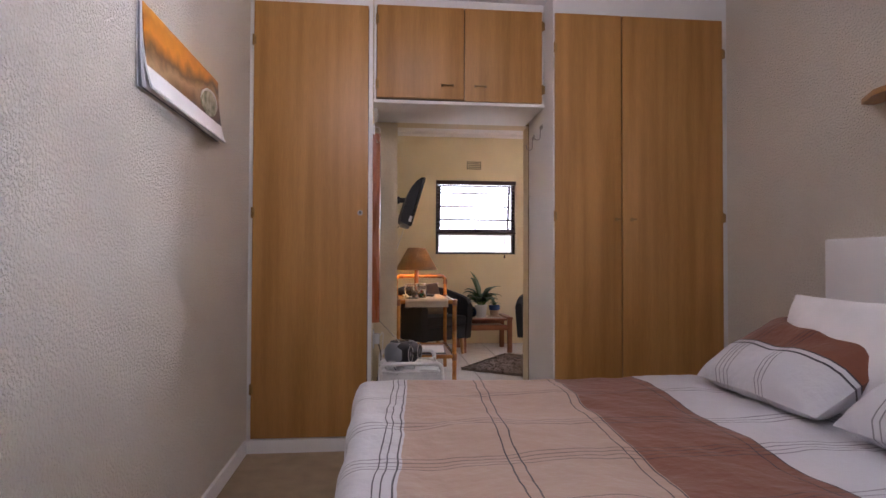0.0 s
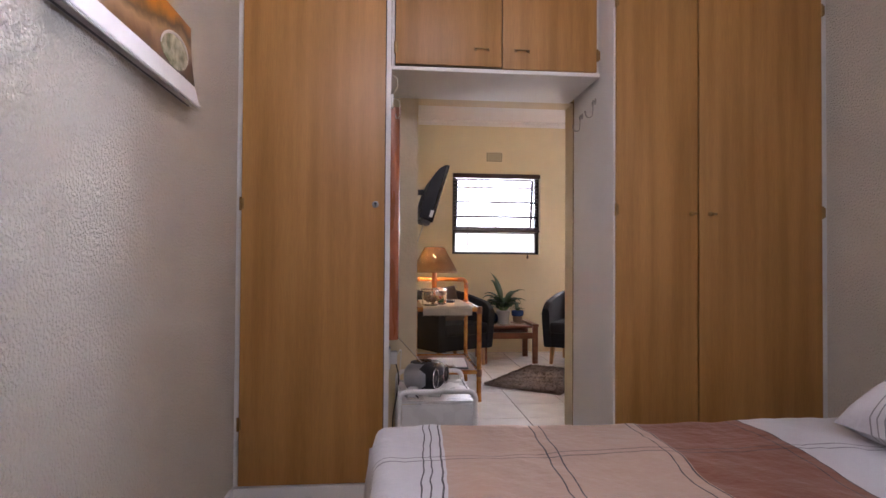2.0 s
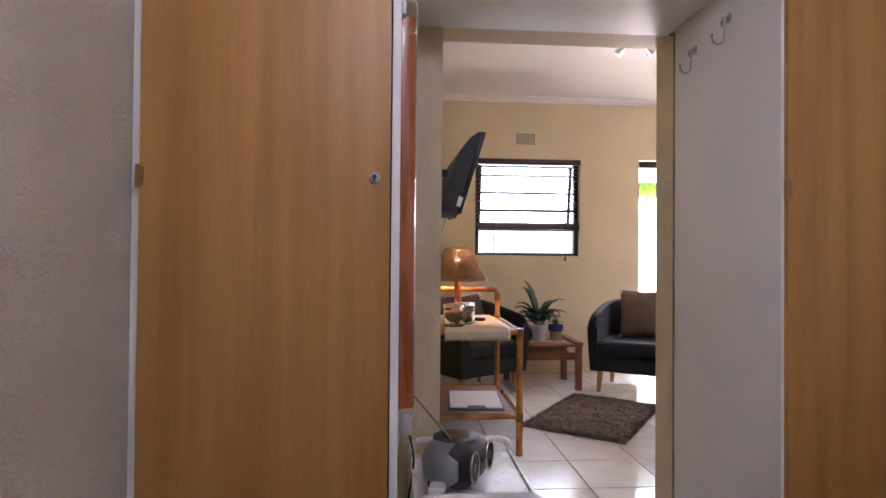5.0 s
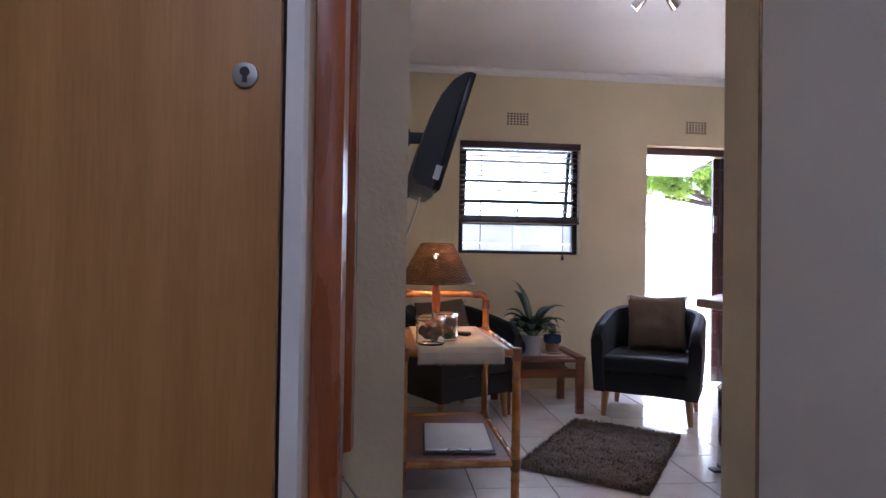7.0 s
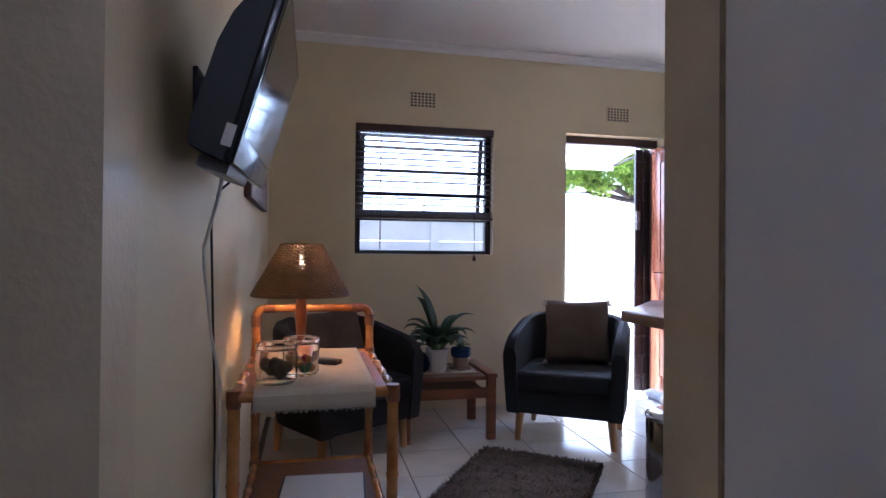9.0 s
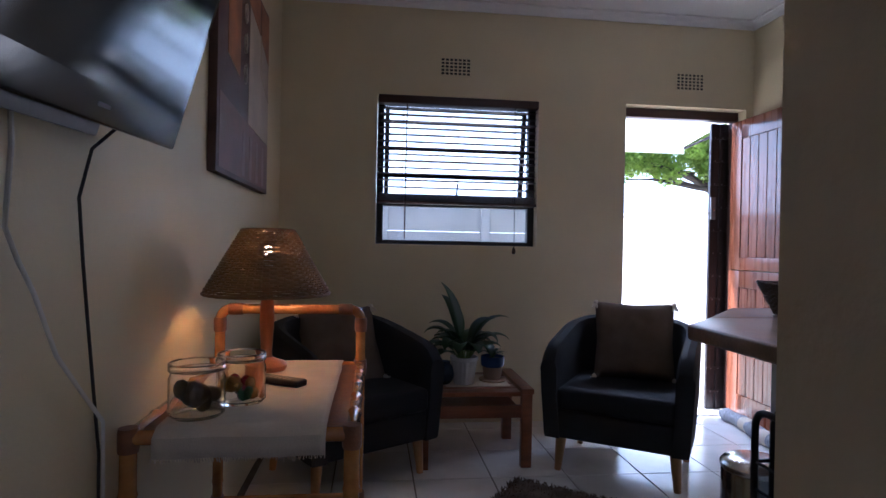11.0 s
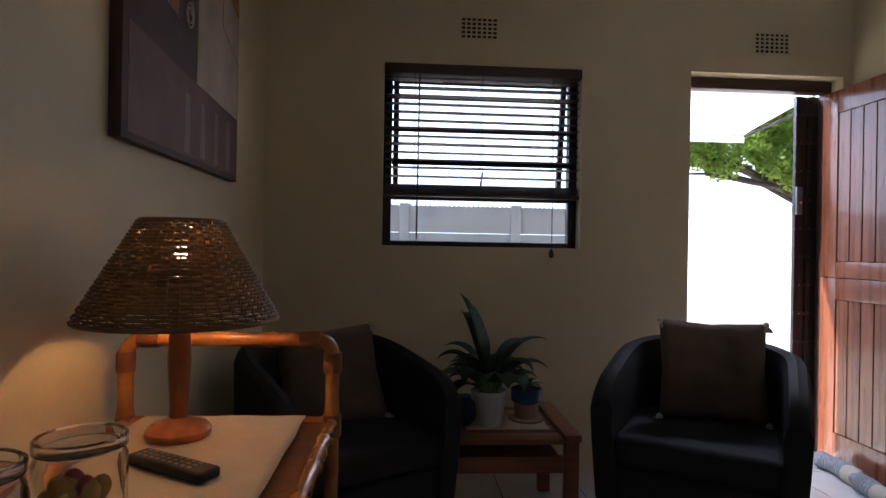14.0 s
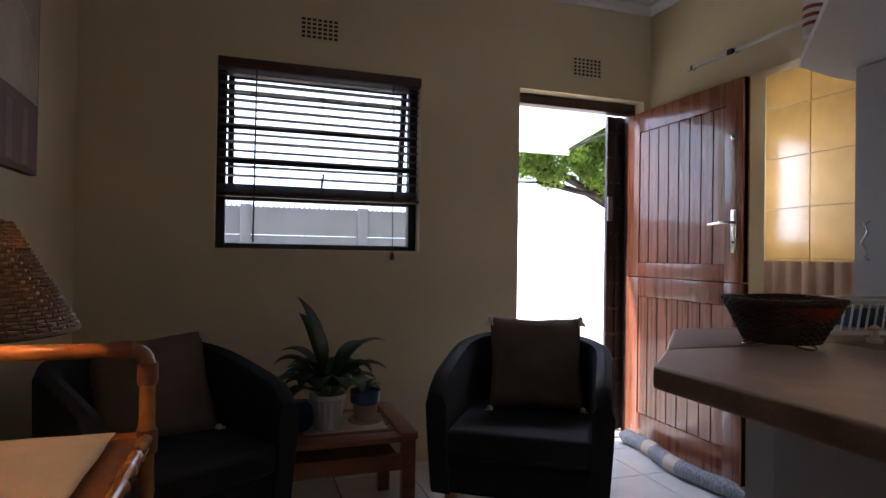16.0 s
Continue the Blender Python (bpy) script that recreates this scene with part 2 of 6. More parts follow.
ROOF_TILE = mat("dark roof sheet", (0.09, 0.075, 0.07), 0.7, var=0.25)


def bedding(name, kx, bands, xlines, ylines, skew, ink):
    """Plaid cotton: broad bands along one axis and fine lines along both, in object coordinates.
    bands: (start, colour); lines: (start, width)."""
    m, n, l, p = nodes_of(name)
    co, sep = n.new("ShaderNodeTexCoord"), n.new("ShaderNodeSeparateXYZ")
    noise_node = n.new("ShaderNodeTexNoise")
    noise_node.inputs["Scale"].default_value = 5.0
    mixv = n.new("ShaderNodeVectorMath")
    mixv.operation = "MULTIPLY_ADD"
    mixv.inputs[1].default_value = (0.035, 0.035, 0.0)
    l.new(co.outputs["Object"], noise_node.inputs["Vector"])
    l.new(noise_node.outputs["Color"], mixv.inputs[0])
    l.new(co.outputs["Object"], mixv.inputs[2])
    l.new(mixv.outputs[0], sep.inputs[0])

    def ramp_of(socket, stops):
        scale_node = n.new("ShaderNodeMath")
        scale_node.operation = "MULTIPLY_ADD"
        scale_node.inputs[1].default_value, scale_node.inputs[2].default_value = 1 / 2.4, 0.3 / 2.4
        l.new(socket, scale_node.inputs[0])
        r = n.new("ShaderNodeValToRGB")
        r.color_ramp.interpolation = "CONSTANT"
        e = r.color_ramp.elements
        e.remove(e[1])
        e[0].position, e[0].color = 0, (*stops[0][1], 1)
        for pos, col in stops[1:]:
            e.new((pos + 0.3) / 2.4).color = (*col, 1)
        l.new(scale_node.outputs[0], r.inputs[0])
        return r.outputs[0]

    first, second = (sep.outputs["X"], sep.outputs["Y"]) if kx == "x" else (sep.outputs["Y"], sep.outputs["X"])
    if skew:
        lean, shift = n.new("ShaderNodeMath"), n.new("ShaderNodeMath")
        lean.operation, shift.operation = "MULTIPLY_ADD", "ADD"
        lean.inputs[1].default_value, shift.inputs[1].default_value = -skew, skew * 2.65
        l.new(second, lean.inputs[0])
        l.new(first, lean.inputs[2])
        l.new(lean.outputs[0], shift.inputs[0])
        first = shift.outputs[0]
    colour = ramp_of(first, bands)
    for socket, lines, strength in ((first, xlines, 0.95), (second, ylines, 0.62)):
        mask = None
        for start, width in lines:
            on = n.new("ShaderNodeMath")
            on.operation = "COMPARE"
            on.inputs[1].default_value, on.inputs[2].default_value = start + width / 2, width / 2
            l.new(socket, on.inputs[0])
            if mask is not None:
                both = n.new("ShaderNodeMath")
                both.operation = "MAXIMUM"
                l.new(mask, both.inputs[0])
                l.new(on.outputs[0], both.inputs[1])
                on = both
            mask = on.outputs[0]
        half = n.new("ShaderNodeMath")
        half.operation = "MULTIPLY"
        half.inputs[1].default_value = strength
        l.new(mask, half.inputs[0])
        mx = n.new("ShaderNodeMix")
        mx.data_type = "RGBA"
        l.new(half.outputs[0], mx.inputs["Factor"])
        l.new(colour, mx.inputs["A"])
        mx.inputs["B"].default_value = (*ink, 1)
        colour = mx.outputs["Result"]
    l.new(colour, p.inputs["Base Color"])
    p.inputs["Roughness"].default_value = 0.9
    p.inputs["Sheen Weight"].default_value = 0.2
    weave = n.new("ShaderNodeTexNoise")
    weave.inputs["Scale"].default_value, weave.inputs["Detail"].default_value = 16, 3
    b = n.new("ShaderNodeBump")
    b.inputs["Strength"].default_value, b.inputs["Distance"].default_value = 0.5, 0.02
    l.new(co.outputs["Object"], weave.inputs["Vector"])
    l.new(weave.outputs[0], b.inputs["Height"])
    l.new(b.outputs[0], p.inputs["Normal"])
    return m


W_CLOTH, BEIGE, BROWN, INK = (0.60, 0.59, 0.62), (0.47, 0.33, 0.25), (0.21, 0.075, 0.040), (0.03, 0.02, 0.03)
DUVET = bedding("plaid duvet cotton", "x", [(0, W_CLOTH), (0.075, BEIGE), (0.735, BROWN), (1.11, W_CLOTH)],
                [(0.012, 0.004), (0.034, 0.004), (0.062, 0.005), (0.365, 0.0045), (0.398, 0.0045), (0.700, 0.004), (0.733, 0.005), (1.075, 0.004), (1.112, 0.0045), (1.50, 0.004), (1.53, 0.004)],
                [(1.33, 0.005), (1.355, 0.004), (1.38, 0.005), (1.66, 0.006), (1.685, 0.005), (1.71, 0.006), (1.735, 0.005), (1.98, 0.007), (2.01, 0.006), (2.04, 0.007), (2.40, 0.007), (2.43, 0.006)], 0.06, INK)


# ---------- mesh helpers ----------
DY = 0.085   # the lounge and all beyond it lie this much further on than its own numbers


def box(bm, x0, y0, z0, x1, y1, z1, bevel=0.0, seg=2):
    r = bmesh.ops.create_cube(bm, size=1.0, matrix=Matrix.LocRotScale(((x0 + x1) / 2, (y0 + y1) / 2, (z0 + z1) / 2), None, (abs(x1 - x0), abs(y1 - y0), abs(z1 - z0))))
    if bevel:
        edges = {e for v in r["verts"] for e in v.link_edges}
        bmesh.ops.bevel(bm, geom=list(edges), offset=bevel, segments=seg, profile=0.6, affect="EDGES")
    return bm


def bx(*a, **k):
    return box(bmesh.new(), *a, **k)


def ring_mesh(bm, rings, closed_ring=True, caps=True):
    """Joins rings of points, each as long as the others, into a skin."""
    vs = [[bm.verts.new(p) for p in ring] for ring in rings]
    n = len(vs[0])
    for a, b in zip(vs, vs[1:]):
        for i in range(n if closed_ring else n - 1):
            j = (i + 1) % n
            bm.faces.new((a[i], a[j], b[j], b[i]))
    if caps:
        bm.faces.new(list(reversed(vs[0])))
        bm.faces.new(vs[-1])
    return bm


def lathe(bm, profile, seg=24, at=(0, 0, 0), caps=True):
    rings = [[(at[0] + r * math.cos(2 * math.pi * i / seg), at[1] + r * math.sin(2 * math.pi * i / seg), at[2] + z) for i in range(seg)] for r, z in profile]
    return ring_mesh(bm, rings, caps=caps)


def tube(bm, pts, r, seg=10, caps=True):
    """A tube of radius r (or one radius a point) along points."""
    pts = [Vector(p) for p in pts]
    rs = r if isinstance(r, (list, tuple)) else [r] * len(pts)
    rings, side = [], None
    for i, p in enumerate(pts):
        d = (pts[min(i + 1, len(pts) - 1)] - pts[max(i - 1, 0)]).normalized()
        if side is None:
            side = d.cross(Vector((0.13, 0.31, 0.94)))
            if side.length < 1e-3:
                side = d.cross(Vector((1, 0, 0)))
        side = (side - d * side.dot(d)).normalized()
        up = d.cross(side)
        rings.append([p + rs[i] * (math.cos(2 * math.pi * k / seg) * side + math.sin(2 * math.pi * k / seg) * up) for k in range(seg)])
    return ring_mesh(bm, rings, caps=caps)


def bend(pts, r, steps=5):
    """Rounds the corners of a polyline."""
    pts = [Vector(p) for p in pts]
    out = [pts[0]]
    for a, b, c in zip(pts, pts[1:], pts[2:]):
        u, v = (a - b).normalized(), (c - b).normalized()
        p, q = b + u * r, b + v * r
        for i in range(steps + 1):
            t = i / steps
            out.append((1 - t) ** 2 * p + 2 * t * (1 - t) * b + t * t * q)
    return out + [pts[-1]]


def rod(bm, a, b, r0, r1=None, seg=12):
    return tube(bm, [a, b], [r0, r1 if r1 is not None else r0], seg)


def obj(name, bm, material, parent=None, smooth=True, at=None):
    bmesh.ops.recalc_face_normals(bm, faces=bm.faces)
    me = bpy.data.meshes.new(name)
    bm.to_mesh(me)
    bm.free()
    me.materials.append(material)
    if smooth:
        me.shade_auto_smooth(radians(38)) if "shade_auto_smooth" in me.bl_rna.functions else me.polygons.foreach_set("use_smooth", [True] * len(me.polygons))
        if "set_sharp_from_angle" in me.bl_rna.functions:
            me.set_sharp_from_angle(angle=radians(38))
    ob = new(name, me)
    if parent is not None:
        ob.parent = parent
    if at is not None:
        ob.location = at
    return ob


def part(name, bm, material, parent, label="", smooth=True):
    ob = obj(name, bm, material, parent, smooth)
    if label:
        ob["label"] = label
    return ob


def thing(name, at, label, category, group="", turn=0.0):
    ob = new(name)
    ob.empty_display_size = 0.05
    ob.location, ob.rotation_euler = (at[0], at[1] + (DY if at[1] > 4.4 else 0), at[2]), (0, 0, radians(turn))
    return tagged(ob, label, category, group)


def structure(name, bm, material, label="", smooth=False):
    return tagged(obj(name, bm, material, None, smooth), label, "", "", "structure")


def pillow_mesh(bm, w, h, t, seg=22, pinch=0.08, m=None):
    """A stuffed cushion: w across x, h across z, t thick across y, sitting with its lower edge at z 0."""
    m = m or Matrix()
    grid = []
    for side in (-1, 1):
        rows = []
        for j in range(seg + 1):
            row = []
            for i in range(seg + 1):
                u, v = 2 * i / seg - 1, 2 * j / seg - 1
                body = max(0.0, (1 - u ** 4)) ** 0.5 * max(0.0, (1 - v ** 4)) ** 0.5
                px = u * w / 2 * (1 - pinch * (1 - abs(v)) ** 1.0 * 0.6)
                pz = v * h / 2 * (1 - pinch * (1 - abs(u)) ** 1.0 * 0.6)
                wob = 0.012 * noise.noise(Vector((u * 2.3, v * 2.1, side * 3 + w * 7)))
                row.append(bm.verts.new(m @ Vector((px, side * (t / 2 * body) + wob * body, pz + h / 2))))
            rows.append(row)
        for j in range(seg):
            for i in range(seg):
                q = (rows[j][i], rows[j][i + 1], rows[j + 1][i + 1], rows[j + 1][i])
                bm.faces.new(q if side < 0 else q[::-1])
        grid.append(rows)
    bmesh.ops.remove_doubles(bm, verts=bm.verts, dist=0.0008)
    return bm

# ---------- setting ----------
BX0, BX1, BY0 = -0.80, 2.04, -1.30          # bedroom
LX0, LX1, LY0, LY1, LS = 0.03, 3.21, 4.31, 7.50, 4.225  # lounge
CZ_B, CZ_L = 2.68, 2.73                      # ceilings


def boxes(rows):
    bm = bmesh.new()
    for r in rows:
        box(bm, *r)
    return bm


AX1, AY1 = 4.60, 0.60                        # unseen bay, added to shape the daylight on the west wall
structure("floor_bedroom", boxes([(BX0 - 0.15, BY0 - 0.15, -0.12, BX1 + 0.15, 4.075, 0.0), (BX1 + 0.15, BY0 - 0.15, -0.12, AX1 + 0.15, AY1 + 0.15, 0.0)]), CARPET, "plain tan carpet on the bedroom floor")
structure("wall_bedroom_west", bx(BX0 - 0.15, BY0, 0, BX0, 4.31, CZ_B), PLASTER_BED, "grainy off-white plastered bedroom wall")
structure("wall_bedroom_east", bx(BX1, AY1, 0, BX1 + 0.15, 4.15, CZ_B), PLASTER_BED, "off-white plastered bedroom wall behind the bed head")
structure("wall_added_north", bx(BX1 + 0.15, AY1, 0, AX1 + 0.15, AY1 + 0.15, CZ_B), PLASTER_BED, "unseen plain off-white wall added to close the daylight bay")
# unseen low wall, added so the daylight fades towards the west wall's foot
structure("wall_added_low", bx(BX1, BY0, 0, BX1 + 0.15, AY1, 1.30), PLASTER_BED, "unseen half-height wall added to shade the foot of the west wall")
structure("wall_added_east", boxes([(AX1, BY0, 0, AX1 + 0.15, -1.16, CZ_B), (AX1, -1.16, 0, AX1 + 0.15, -0.80, 0.92), (AX1, -1.16, 2.1, AX1 + 0.15, -0.80, CZ_B), (AX1, -0.80, 0, AX1 + 0.15, AY1, CZ_B)]), PLASTER_BED, "unseen off-white wall with a narrow opening, added for the daylight lamp")
structure("wall_bedroom_south", bx(BX0 - 0.15, BY0 - 0.15, 0, AX1 + 0.15, BY0, CZ_B), PLASTER_BED, "plain off-white bedroom wall")
structure("ceiling_bedroom", boxes([(BX0 - 0.15, BY0 - 0.15, CZ_B, BX1 + 0.15, 4.15, CZ_B + 0.1), (BX1 + 0.15, BY0 - 0.15, CZ_B, AX1 + 0.15, AY1 + 0.15, CZ_B + 0.1)]), CEILING, "plain white bedroom ceiling")
structure("wall_passage_west", bx(-0.1155, 3.50, 0, -0.112, 4.15, CZ_B), PLASTER_JAMB, "cream painted side of the passage")
structure("wall_partition", boxes([(BX0, 4.15, 0, 0.05, LY0, 2.83), (0.98, 4.15, 0, LX1 + 0.1, LY0, 2.83), (0.05, 4.15, 2.03, 0.98, LY0, 2.83)]), PLASTER_JAMB, "cream painted wall with the doorless opening between the rooms")
structure("wall_lounge_west", bx(LX0 - 0.16, LS, 0, LX0, LY1 + 0.22, CZ_L), PLASTER, "cream plastered lounge wall")
WX0, WX1, WZ0, WZ1 = 0.635, 1.692, 1.155, 2.115
EX0, EX1, EZ1 = 2.293, 3.16, 2.128
NY0, NY1 = LY1, LY1 + 0.22
structure("wall_north", boxes([(LX0, NY0, 0, WX0, NY1, CZ_L), (WX0, NY0, 0, WX1, NY1, WZ0), (WX0, NY0, WZ1, WX1, NY1, CZ_L),
                               (WX1, NY0, 0, EX0, NY1, CZ_L), (EX0, NY0, EZ1, EX1, NY1, CZ_L), (EX1, NY0, 0, 3.35, NY1, CZ_L), (3.35, NY0, 0, 3.69, NY1, 1.26), (3.35, NY0, 2.0, 3.69, NY1, CZ_L), (3.69, NY0, 0, 4.12, NY1, CZ_L)]), PLASTER, "cream plastered outer wall with a window and an entry opening")
structure("wall_lounge_east", boxes([(LX1, LS, 0, LX1 + 0.1, 5.3, CZ_L), (LX1, 6.72, 0, LX1 + 0.1, LY1, CZ_L), (LX1, 5.3, 2.08, LX1 + 0.1, 6.72, CZ_L)]), PLASTER, "cream plastered wall with an opening to a tiled room")
structure("wall_wet_room", boxes([(4.0, 5.0, 0, 4.1, NY0, CZ_L), (LX1 + 0.1, 5.0, 0, 4.0, 5.1, CZ_L)]), PLASTER, "plain wall behind yellow tiles")
structure("ceiling_lounge", bx(LX0 - 0.16, LS, CZ_L, 4.12, LY1 + 0.22, CZ_L + 0.1), CEILING, "white lounge ceiling")
# unseen; the north eave is lengthened to keep sun off the window reveal
structure("roof", bx(-1.2, -1.7, 2.9, 4.9, 8.3, 3.05), ROOF_TILE, "unseen flat dark roof with its eave stretched to shade the window")


def cove(bm, a, b, inward, z, s=0.055):
    """A small concave cornice between wall and ceiling."""
    a, b, n = Vector((*a, z)), Vector((*b, z)), Vector((*inward, 0))
    prof = [(0.002, 0), (0.002, -s), (0.012, -s), (s * 0.35, -s * 0.55), (s * 0.7, -s * 0.22), (s, -0.012), (s, 0)]
    ring_mesh(bm, [[p + n * u + Vector((0, 0, w - 0.001)) for u, w in prof] for p in (a, b)])


bm = bmesh.new()
cove(bm, (LX0, LS), (LX0, LY1), (1, 0), CZ_L)
cove(bm, (LX0, LY1), (LX1, LY1), (0, -1), CZ_L)
cove(bm, (LX1, LY1), (LX1, LS), (-1, 0), CZ_L)
structure("trim_cornice", bm, CEILING, "white coved ceiling cornice")
for nm in ("wall_lounge_west", "wall_north", "wall_lounge_east", "wall_wet_room", "ceiling_lounge", "trim_cornice"):
    bpy.data.objects[nm].location.y = DY
structure("baseboard", boxes([(BX0, BY0, 0.001, BX0 + 0.014, 3.41, 0.075)]), WHITE, "white painted skirting board")
structure("trim_threshold", bx(-0.110, 4.066, -0.004, 0.970, 4.112, 0.008, bevel=0.003), BEECH, "brown wooden threshold strip")
# shadow line at the opening's edge, drawn as a thin brown strip
structure("trim_opening", boxes([(0.976, 4.143, 0, 0.9815, 4.151, 2.034), (0.046, 4.143, 2.0275, 0.976, 4.151, 2.034)]), GAP_SHADE, "thin brown strip painted as the shadow gap round the opening")


def air_brick(x, z):
    """A pierced vent let into the wall."""
    v = tagged(thing("air_vent", (x, LY1 - 0.003, z), "cream pierced terracotta air vent set in the wall", "vent", "wall vents"))
    w, h = 0.195, 0.112
    # black sheet in place of the shade deep in the holes
    part("backing", bx(0, 0.0, -h, w, 0.002, 0), MATT_BLACK, v, smooth=False)
    for i in range(8):
        xx = w * i / 7
        part("upright_bar", bx(xx - 0.0042, -0.005, -h - 0.004, xx + 0.0042, 0.0, 0.004), PLASTER, v, smooth=False)
    for j in range(6):
        zz = -h * j / 5
        part("cross_bar", bx(-0.0075, -0.0045, zz - 0.0038, w + 0.0075, 0.0, zz + 0.0038), PLASTER, v, smooth=False)


air_brick(1.034, 2.366)
air_brick(2.645, 2.352)

# ---------- bedroom: wardrobes round the passage ----------


def hinge(parent, x, y, z):
    bm = bmesh.new()
    rod(bm, (x, y, z - 0.03), (x, y, z + 0.03), 0.006, seg=8)
    box(bm, x - 0.004, y - 0.002, z - 0.024, x + 0.014, y + 0.003, z + 0.024)
    part("hinge", bm, BRASS, parent, "small aged brass hinge")


def escutcheon(parent, x, y, z):
    bm = bmesh.new()
    tube(bm, [(x, y, z), (x, y - 0.004, z), (x, y - 0.005, z)], [0.0155, 0.0148, 0.0115], 20)
    e = part("lock_plate", bm, LOCK_METAL, parent, "round metal lock plate")
    bm = bmesh.new()
    tube(bm, [(x, y - 0.0045, z + 0.003), (x, y - 0.0062, z + 0.003)], 0.006, 12)
    box(bm, x - 0.003, y - 0.006, z - 0.010, x + 0.003, y - 0.0045, z + 0.003)
    part("keyhole", bm, MATT_BLACK, e)


wl = thing("wardrobe", (-0.45, 3.45, 0), "tall built-in oak veneer wardrobe with one locked door and white trim", "wardrobe", "built-in wardrobes")
ox = 0.45
part("plinth", bx(-0.795 + ox, -0.03, 0, -0.112 + ox, 0.02, 0.072, bevel=0.002), WHITE, wl)
part("side_panel", bx(-0.134 + ox, 0.0, 0.0, -0.112 + ox, 0.05, CZ_B - 0.001), WHITE, wl, "white melamine side panel")
part("wall_stile", bx(-0.797 + ox, 0.0, 0.072, -0.777 + ox, 0.03, CZ_B - 0.001), WHITE, wl)
part("top_rail", bx(-0.777 + ox, 0.0, 2.528, -0.134 + ox, 0.03, CZ_B - 0.001), WHITE, wl)
part("carcass", bx(-0.777 + ox, 0.05, 0.072, -0.1165 + ox, 0.69, 2.545), INSIDE_SHADE, wl)
d = part("door", bx(-0.772 + ox, -0.018, 0.078, -0.138 + ox, 0.002, 2.522, bevel=0.0015), OAK, wl, "oak veneer door with a round lock")
escutcheon(d, -0.179 + ox, -0.018, 1.336)
for z in (0.35, 1.33, 2.30):
    hinge(d, -0.775 + ox, -0.019, z)

wr = thing("wardrobe", (1.5, 3.45, 0), "wide built-in two-door oak veneer wardrobe with white side panel", "wardrobe", "built-in wardrobes")
ox = -1.5
part("plinth", bx(0.962 + ox, -0.03, 0, 2.028 + ox, 0.02, 0.072, bevel=0.002), WHITE, wr)
bm = bmesh.new()
ring_mesh(bm, [[(0.948 + ox, 0.0, z), (0.964 + ox, 0.0, z), (1.003 + ox, 0.69, z), (0.980 + ox, 0.69, z)] for z in (0.0, CZ_B - 0.001)])
part("side_panel", bm, WHITE, wr, "white melamine side panel", smooth=False)
part("wall_stile", bx(2.004 + ox, 0.0, 0.072, 2.038 + ox, 0.03, CZ_B - 0.001), WHITE, wr)
part("top_rail", bx(0.966 + ox, 0.0, 2.540, 2.003 + ox, 0.03, CZ_B - 0.001), WHITE, wr)
part("carcass", bx(1.005 + ox, 0.06, 0.072, 2.003 + ox, 0.69, 2.66), INSIDE_SHADE, wr)
for x0, x1, lock, hx in ((0.957, 1.3600, 1.328, 0.953), (1.3685, 2.000, 1.424, 2.002)):
    d = part("door", bx(x0 + ox, -0.018, 0.078, x1 + ox, 0.002, 2.534, bevel=0.0015), OAK, wr, "oak veneer wardrobe door")
    bm = bmesh.new()
    tube(bm, [(lock + ox, -0.018, 1.315), (lock + ox, -0.022, 1.315), (lock + ox, -0.0235, 1.315)], [0.012, 0.011, 0.008], 16)
    key = part("lock_plate", bm, BRASS, d, "small brass lock plate")
    bm = bmesh.new()
    rod(bm, (lock + ox, -0.022, 1.315), (lock + ox, -0.036, 1.315), 0.0028, seg=8)
    box(bm, lock + ox - 0.004, -0.050, 1.309, lock + ox + 0.018, -0.036, 1.320, bevel=0.003)
    part("key", bm, BRASS, key, "small brass key in the lock")
    for z in (0.25, 1.33, 2.33):
        hinge(d, hx + ox, -0.019, z)

bc = thing("bridge_cupboard", (0.44, 3.66, 2.045), "overhead two-door oak veneer cupboard spanning the passage", "cupboard")
part("base_board", bx(-0.551, -0.02, -0.02, 0.512, 0.49, 0.0, bevel=0.002), WHITE, bc, "white underside board")
part("carcass", bx(-0.551, 0.045, 0.0, 0.512, 0.48, 0.60), INSIDE_SHADE, bc)
part("top_rail", bx(-0.551, 0.0, 0.585, 0.512, 0.024, CZ_B - 2.046), WHITE, bc)
for x in (-0.549, 0.498):
    part("stile", bx(x, 0.0, 0.0, x + 0.014, 0.024, 0.585), WHITE, bc)
for x0, x1, hx, zz in ((-0.530, 0.002, -0.10, 0.012), (0.007, 0.495, 0.105, 0.006)):
    d = part("door", bx(x0, -0.02, zz, x1, 0.0, 0.580, bevel=0.0015), OAK, bc, "oak veneer cupboard door")
    bm = bmesh.new()
    tube(bm, bend([(hx - 0.032, -0.02, 0.098), (hx - 0.032, -0.042, 0.095), (hx + 0.032, -0.042, 0.095), (hx + 0.032, -0.02, 0.098)], 0.012), 0.0045, 8)
    for s in (-0.032, 0.032):
        box(bm, hx + s - 0.007, -0.0225, 0.090, hx + s + 0.007, -0.0195, 0.106)
    part("handle", bm, BRASS, d, "small bent brass handle")
    for z in (0.09, 0.49):
        hinge(d, x0 - 0.003 if x0 < 0 else x1 + 0.003, -0.021, z)


